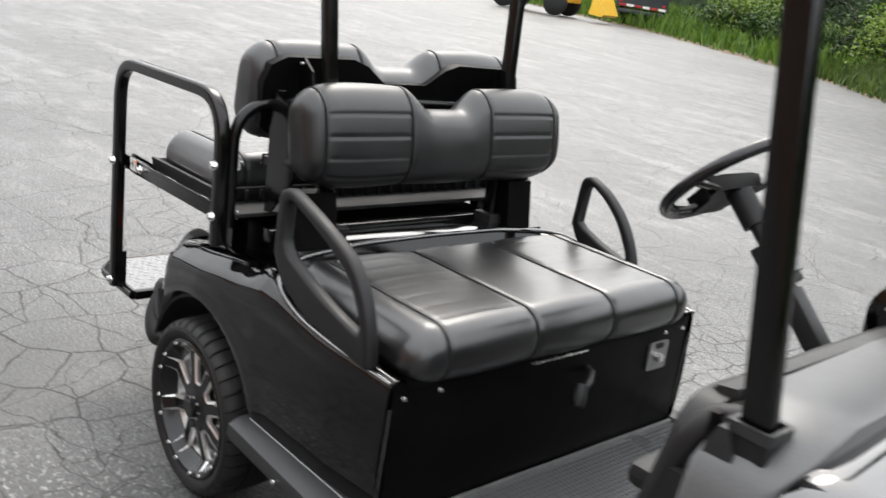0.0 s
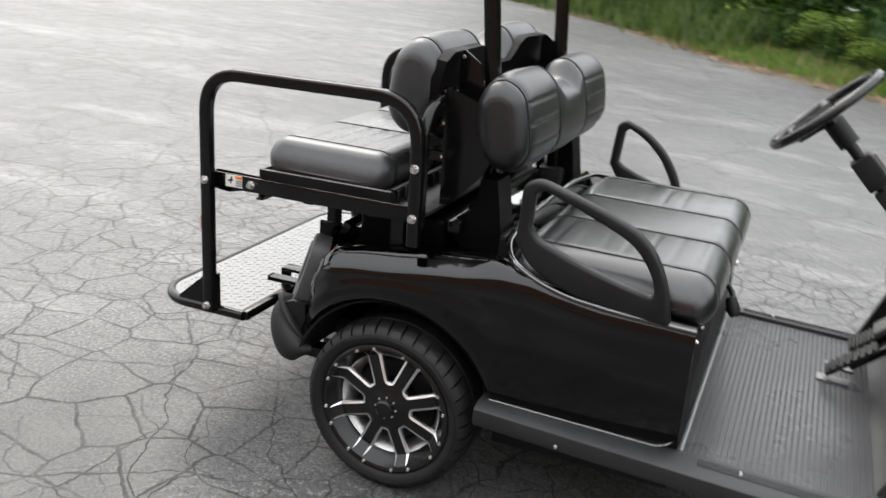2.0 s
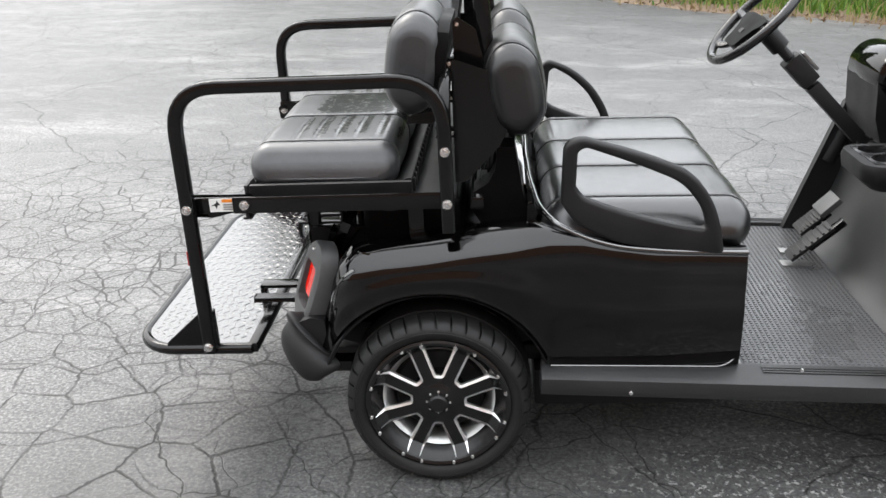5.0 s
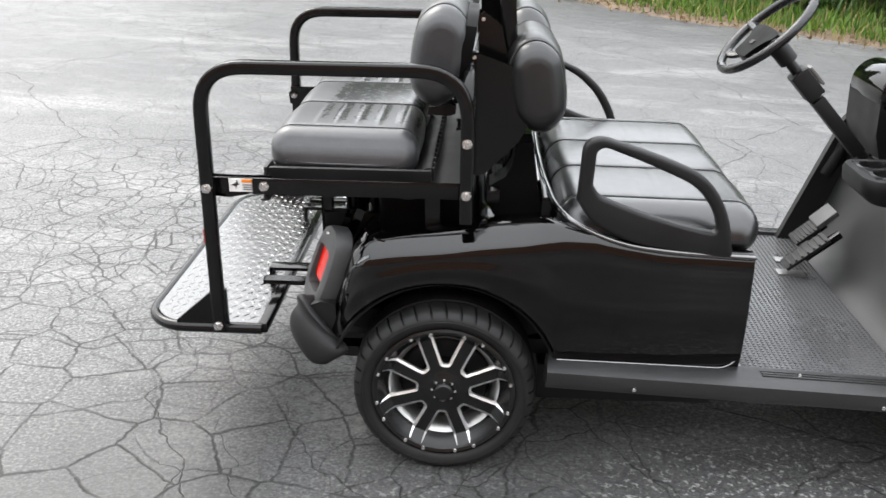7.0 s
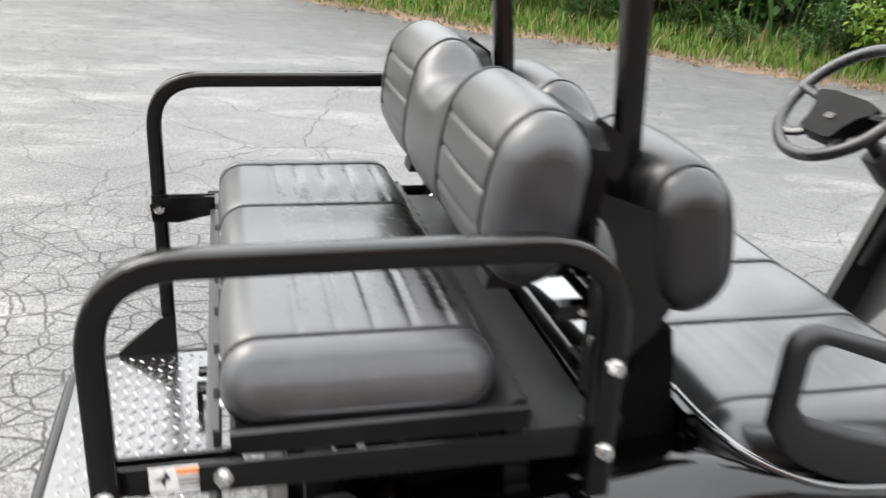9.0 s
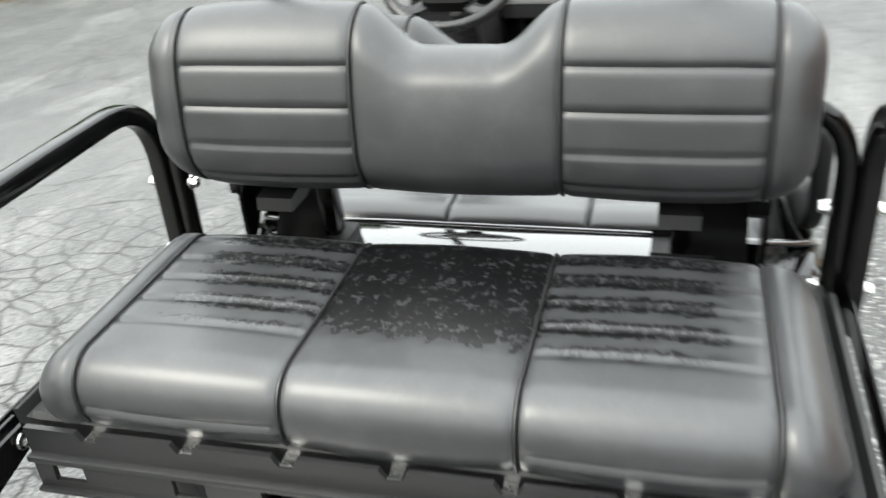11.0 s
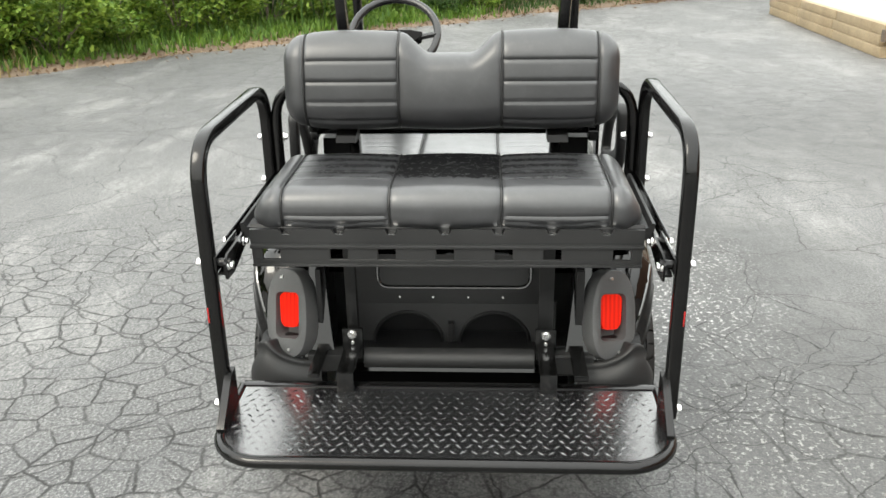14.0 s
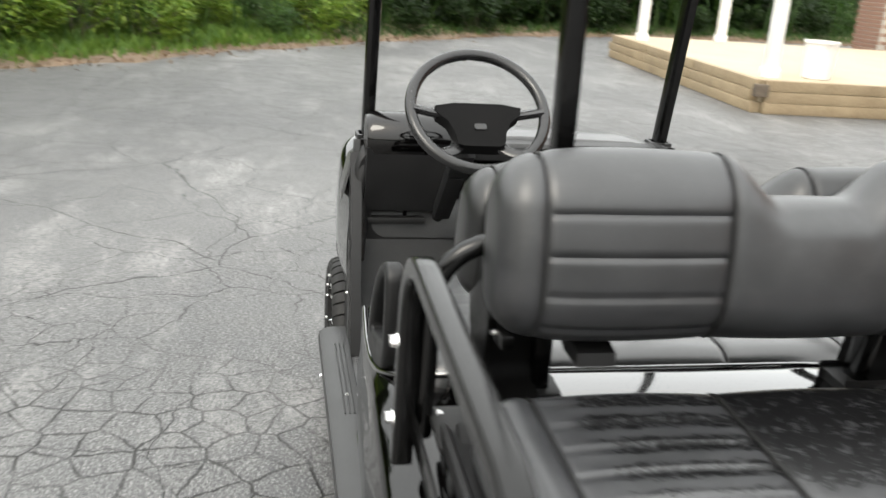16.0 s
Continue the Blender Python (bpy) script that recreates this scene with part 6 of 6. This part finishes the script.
def undergrowth():
    rnd = np.random.default_rng(44)
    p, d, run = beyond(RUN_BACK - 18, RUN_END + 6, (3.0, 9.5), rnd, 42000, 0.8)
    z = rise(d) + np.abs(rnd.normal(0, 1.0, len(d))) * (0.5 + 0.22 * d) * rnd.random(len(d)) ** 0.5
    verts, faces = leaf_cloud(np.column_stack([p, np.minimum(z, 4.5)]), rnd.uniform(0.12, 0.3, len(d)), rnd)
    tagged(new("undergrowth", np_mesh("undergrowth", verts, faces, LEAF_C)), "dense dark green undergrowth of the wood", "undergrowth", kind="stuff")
    p, d, run = beyond(RUN_SIDE - 3, RUN_NEAR + 4, (1.6, 3.4), rnd, 60, 1.0)
    z = rise(d) + rnd.uniform(0.8, 1.7, len(d))
    heads = []
    for (x, y), h in zip(p, z):
        heads += [(x + rnd.normal(0, 0.05), y + rnd.normal(0, 0.05), h + rnd.normal(0, 0.012)) for _ in range(26)]
    verts, faces = leaf_cloud(heads, rnd.uniform(0.02, 0.045, len(heads)), rnd, 0.0)
    tagged(new("white_wildflowers", np_mesh("white_wildflowers", verts, faces, PETAL)), "flat white wildflower heads among the weeds", "wildflowers", kind="stuff")


undergrowth()


def far_woods():
    """A ragged dark treeline round the lot, far off."""
    verts, faces = [], []
    rnd = random.Random(9)
    line = []
    for x, y, dx, dy, run in along(EDGE, 1.5):
        line.append((x - dy * 11, y + dx * 11))
    for a in range(0, 70):
        t = radians(-40 - 185 * a / 69)
        line.append((95 * math.cos(t) - 5, 95 * math.sin(t)))
    line.append(line[0])
    for x, y in line:
        h = rnd.uniform(4.6, 6.6) * (3.2 if 98 < math.degrees(math.atan2(y, x)) < 108.5 else 1.0)
        verts += [(x, y, -0.5), (x, y, h * 0.5), (x + rnd.uniform(-0.4, 0.4), y + rnd.uniform(-0.4, 0.4), h)]
    for i in range(len(line) - 1):
        for k in range(2):
            faces.append((i * 3 + k, i * 3 + 3 + k, i * 3 + 4 + k, i * 3 + 1 + k))
    ob = from_lists("backdrop", verts, faces, DISTANCE, smooth=False)
    return tagged(ob, "dark distant woods round the lot", "woods", kind="structure")


far_woods()


def litter_on_verge():
    rnd = np.random.default_rng(61)
    p, d, run = beyond(RUN_SIDE - 6, RUN_END, (-0.15, 1.1), rnd, 9000, 1.2)
    verts, faces = leaf_cloud(np.column_stack([p, np.maximum(rise(d), 0.0) + 0.012]), rnd.uniform(0.03, 0.085, len(d)), rnd, 0.0)
    tagged(new("dead_leaves", np_mesh("dead_leaves", verts, faces, LITTERLEAF)), "dead leaves and straw along the asphalt's rim", "litter", kind="stuff")


litter_on_verge()


# ---- brick house on the far side of the walk ----
def house_wall():
    ob = part("wall_south", box(-11.0, 7.2, -8.2, -7.6, -0.05, 4.6, 0.0), BRICK)
    return tagged(ob, "plain red-brown brick house wall facing the lot", "wall", kind="structure")


house_wall()


# ---- porch ----
PORCH = pose(8.35, -4.75, 0, 0, 0, -4)


def porch():
    deck = holder("porch", PORCH, "raised sandy concrete porch with timber edging and white posts", "porch")
    part("slab", box(0.06, 5.9, -6.5, -0.09, 0.0, 0.385, 0.008), CONCRETE, deck, "sandy concrete slab")
    for row in range(3):
        for k in range(3):
            x0 = 0.02 + 1.95 * k + (0.1 if row % 2 else 0)
            z0 = 0.002 + 0.130 * row
            part("edging_timber", box(x0, x0 + 1.93, -0.09, 0.03 - 0.012 * row, z0, z0 + 0.126, 0.012), TIMBER, deck, "weathered edging timber")
            part("edging_timber", box(-0.06 + 0.012 * row, 0.06, -0.1 - 2.1 * (k + 1), -0.1 - 2.1 * k, z0, z0 + 0.126, 0.012), TIMBER, deck)
    for x, y in ((0.30, -0.28), (5.0, -0.25), (5.6, -1.9)):
        post = part("porch_post", box(x - 0.07, x + 0.07, y - 0.07, y + 0.07, 0.385, 3.2, 0.008), WHITEPAINT, deck, "square white porch post")
        part("post_base", box(x - 0.09, x + 0.09, y - 0.09, y + 0.09, 0.384, 0.50, 0.01), WHITEPAINT, post)
    part("corner_bracket", box(-0.075, 0.0, -0.12, 0.045, 0.20, 0.34, 0.006), BARK, deck, "dark rusty corner bracket")
    return deck


porch()


def brick_pier():
    pier = holder("brick_pier", PORCH @ pose(6.6, -5.6, 0.0), "red-brown brick house corner on the porch", "brick wall")
    part("mortar_core", box(-0.44, 0.44, -0.9, 0.34, 0.0, 2.6, 0.0), MORTAR, pier)
    one = box(-0.105, 0.105, -0.05, 0.05, -0.0325, 0.0325, 0.004, seg=1)
    bmesh.ops.recalc_face_normals(one, faces=one.faces)
    me = bpy.data.meshes.new("brick")
    one.to_mesh(me)
    one.free()
    me.materials.append(BRICK)
    for row in range(24):
        z = 0.04 + 0.0755 * row
        for k in range(4):
            for turn, px, py in ((0, -0.33 + 0.22 * k, 0.30), (90, -0.40, 0.2 - 0.22 * k - 0.11 * (row % 2))):
                o = new("brick", me)
                o.parent = pier
                o.matrix_basis = pose(px + (0.11 if row % 2 and not turn else 0) * (0.5 if turn == 0 else 0), py, z, 0, 0, turn)


brick_pier()


def bucket():
    b = holder("plastic_tub", PORCH @ pose(0.45, -0.95, 0.385), "white plastic tub standing on the porch", "tub")
    bm = lathe([(0.0, 0.0), (0.15, 0.0), (0.165, 0.01), (0.195, 0.42), (0.21, 0.425), (0.21, 0.45), (0.19, 0.45), (0.16, 0.03), (0.0, 0.025)], 32)
    bmesh.ops.rotate(bm, verts=bm.verts, matrix=Matrix.Rotation(radians(90), 3, "X"))
    part("tub", bm, WHITEPAINT, b)
    part("handle", tube([(0.2 * math.cos(radians(a)), 0.02, 0.42 - 0.14 * math.sin(radians(a))) for a in range(0, 181, 15)], 0.006, 6), ZINC, b)


bucket()


# ---- far vehicles in the weeds ----
def parked_truck():
    t = holder("box_trailer", pose(-24.6, 33.6, 0.05, 0, 0, 128), "dark enclosed trailer with red and white tape parked in weeds", "trailer")
    part("body", box(0, 4.5, -1.2, 1.2, 0.8, 3.0, 0.05), DARKBODY, t)
    part("rear_bumper", box(-0.12, 0.05, -1.1, 1.1, 0.55, 0.72, 0.02), DARKBODY, t)
    for k in range(6):
        part("tape", box(-0.03, -0.01, -1.1 + 0.37 * k, -0.77 + 0.37 * k, 0.84, 0.95, 0.002), REDTAPE if k % 2 else WHITE, t)
    for s in (-1, 1):
        for x in (1.4, 2.3):
            part("wheel", lathe([(0.0, -0.13), (0.36, -0.13), (0.4, -0.09), (0.4, 0.09), (0.36, 0.13), (0.0, 0.13)], 24, None, pose(x, s * 0.95, 0.36)), RUBBER, t)
        part("tail_light", box(-0.02, 0.02, s * 1.0 - 0.08, s * 1.0 + 0.08, 1.0, 1.12, 0.01), REDTAPE, t)


def yellow_machine():
    t = holder("yellow_loader", pose(-27.5, 29.5, 0.05, 0, 0, 20), "yellow machine parked in tall grass", "machine")
    part("chassis", box(-1.9, 1.9, -0.8, 0.8, 0.6, 1.15, 0.08), YELLOW, t)
    part("engine_cover", box(-1.8, 0.3, -0.7, 0.7, 1.15, 1.9, 0.12), YELLOW, t)
    part("cab", box(0.35, 1.5, -0.7, 0.7, 1.15, 2.6, 0.08), DARKBODY, t)
    part("boom", box(1.2, 3.2, -0.2, 0.2, 0.9, 1.2, 0.05), YELLOW, t)
    part("bucket", prism([(3.0, 0.3), (3.1, 1.1), (3.3, 1.1), (3.7, 0.35), (3.6, 0.25)], -1.0, 1.0, 0.02), YELLOW, t)
    for x in (-1.3, 1.3):
        for s in (-1, 1):
            part("wheel", lathe([(0.0, -0.18), (0.45, -0.18), (0.55, -0.12), (0.55, 0.12), (0.45, 0.18), (0.0, 0.18)], 24, None, pose(x, s * 0.85, 0.52)), RUBBER, t)


parked_truck()
yellow_machine()
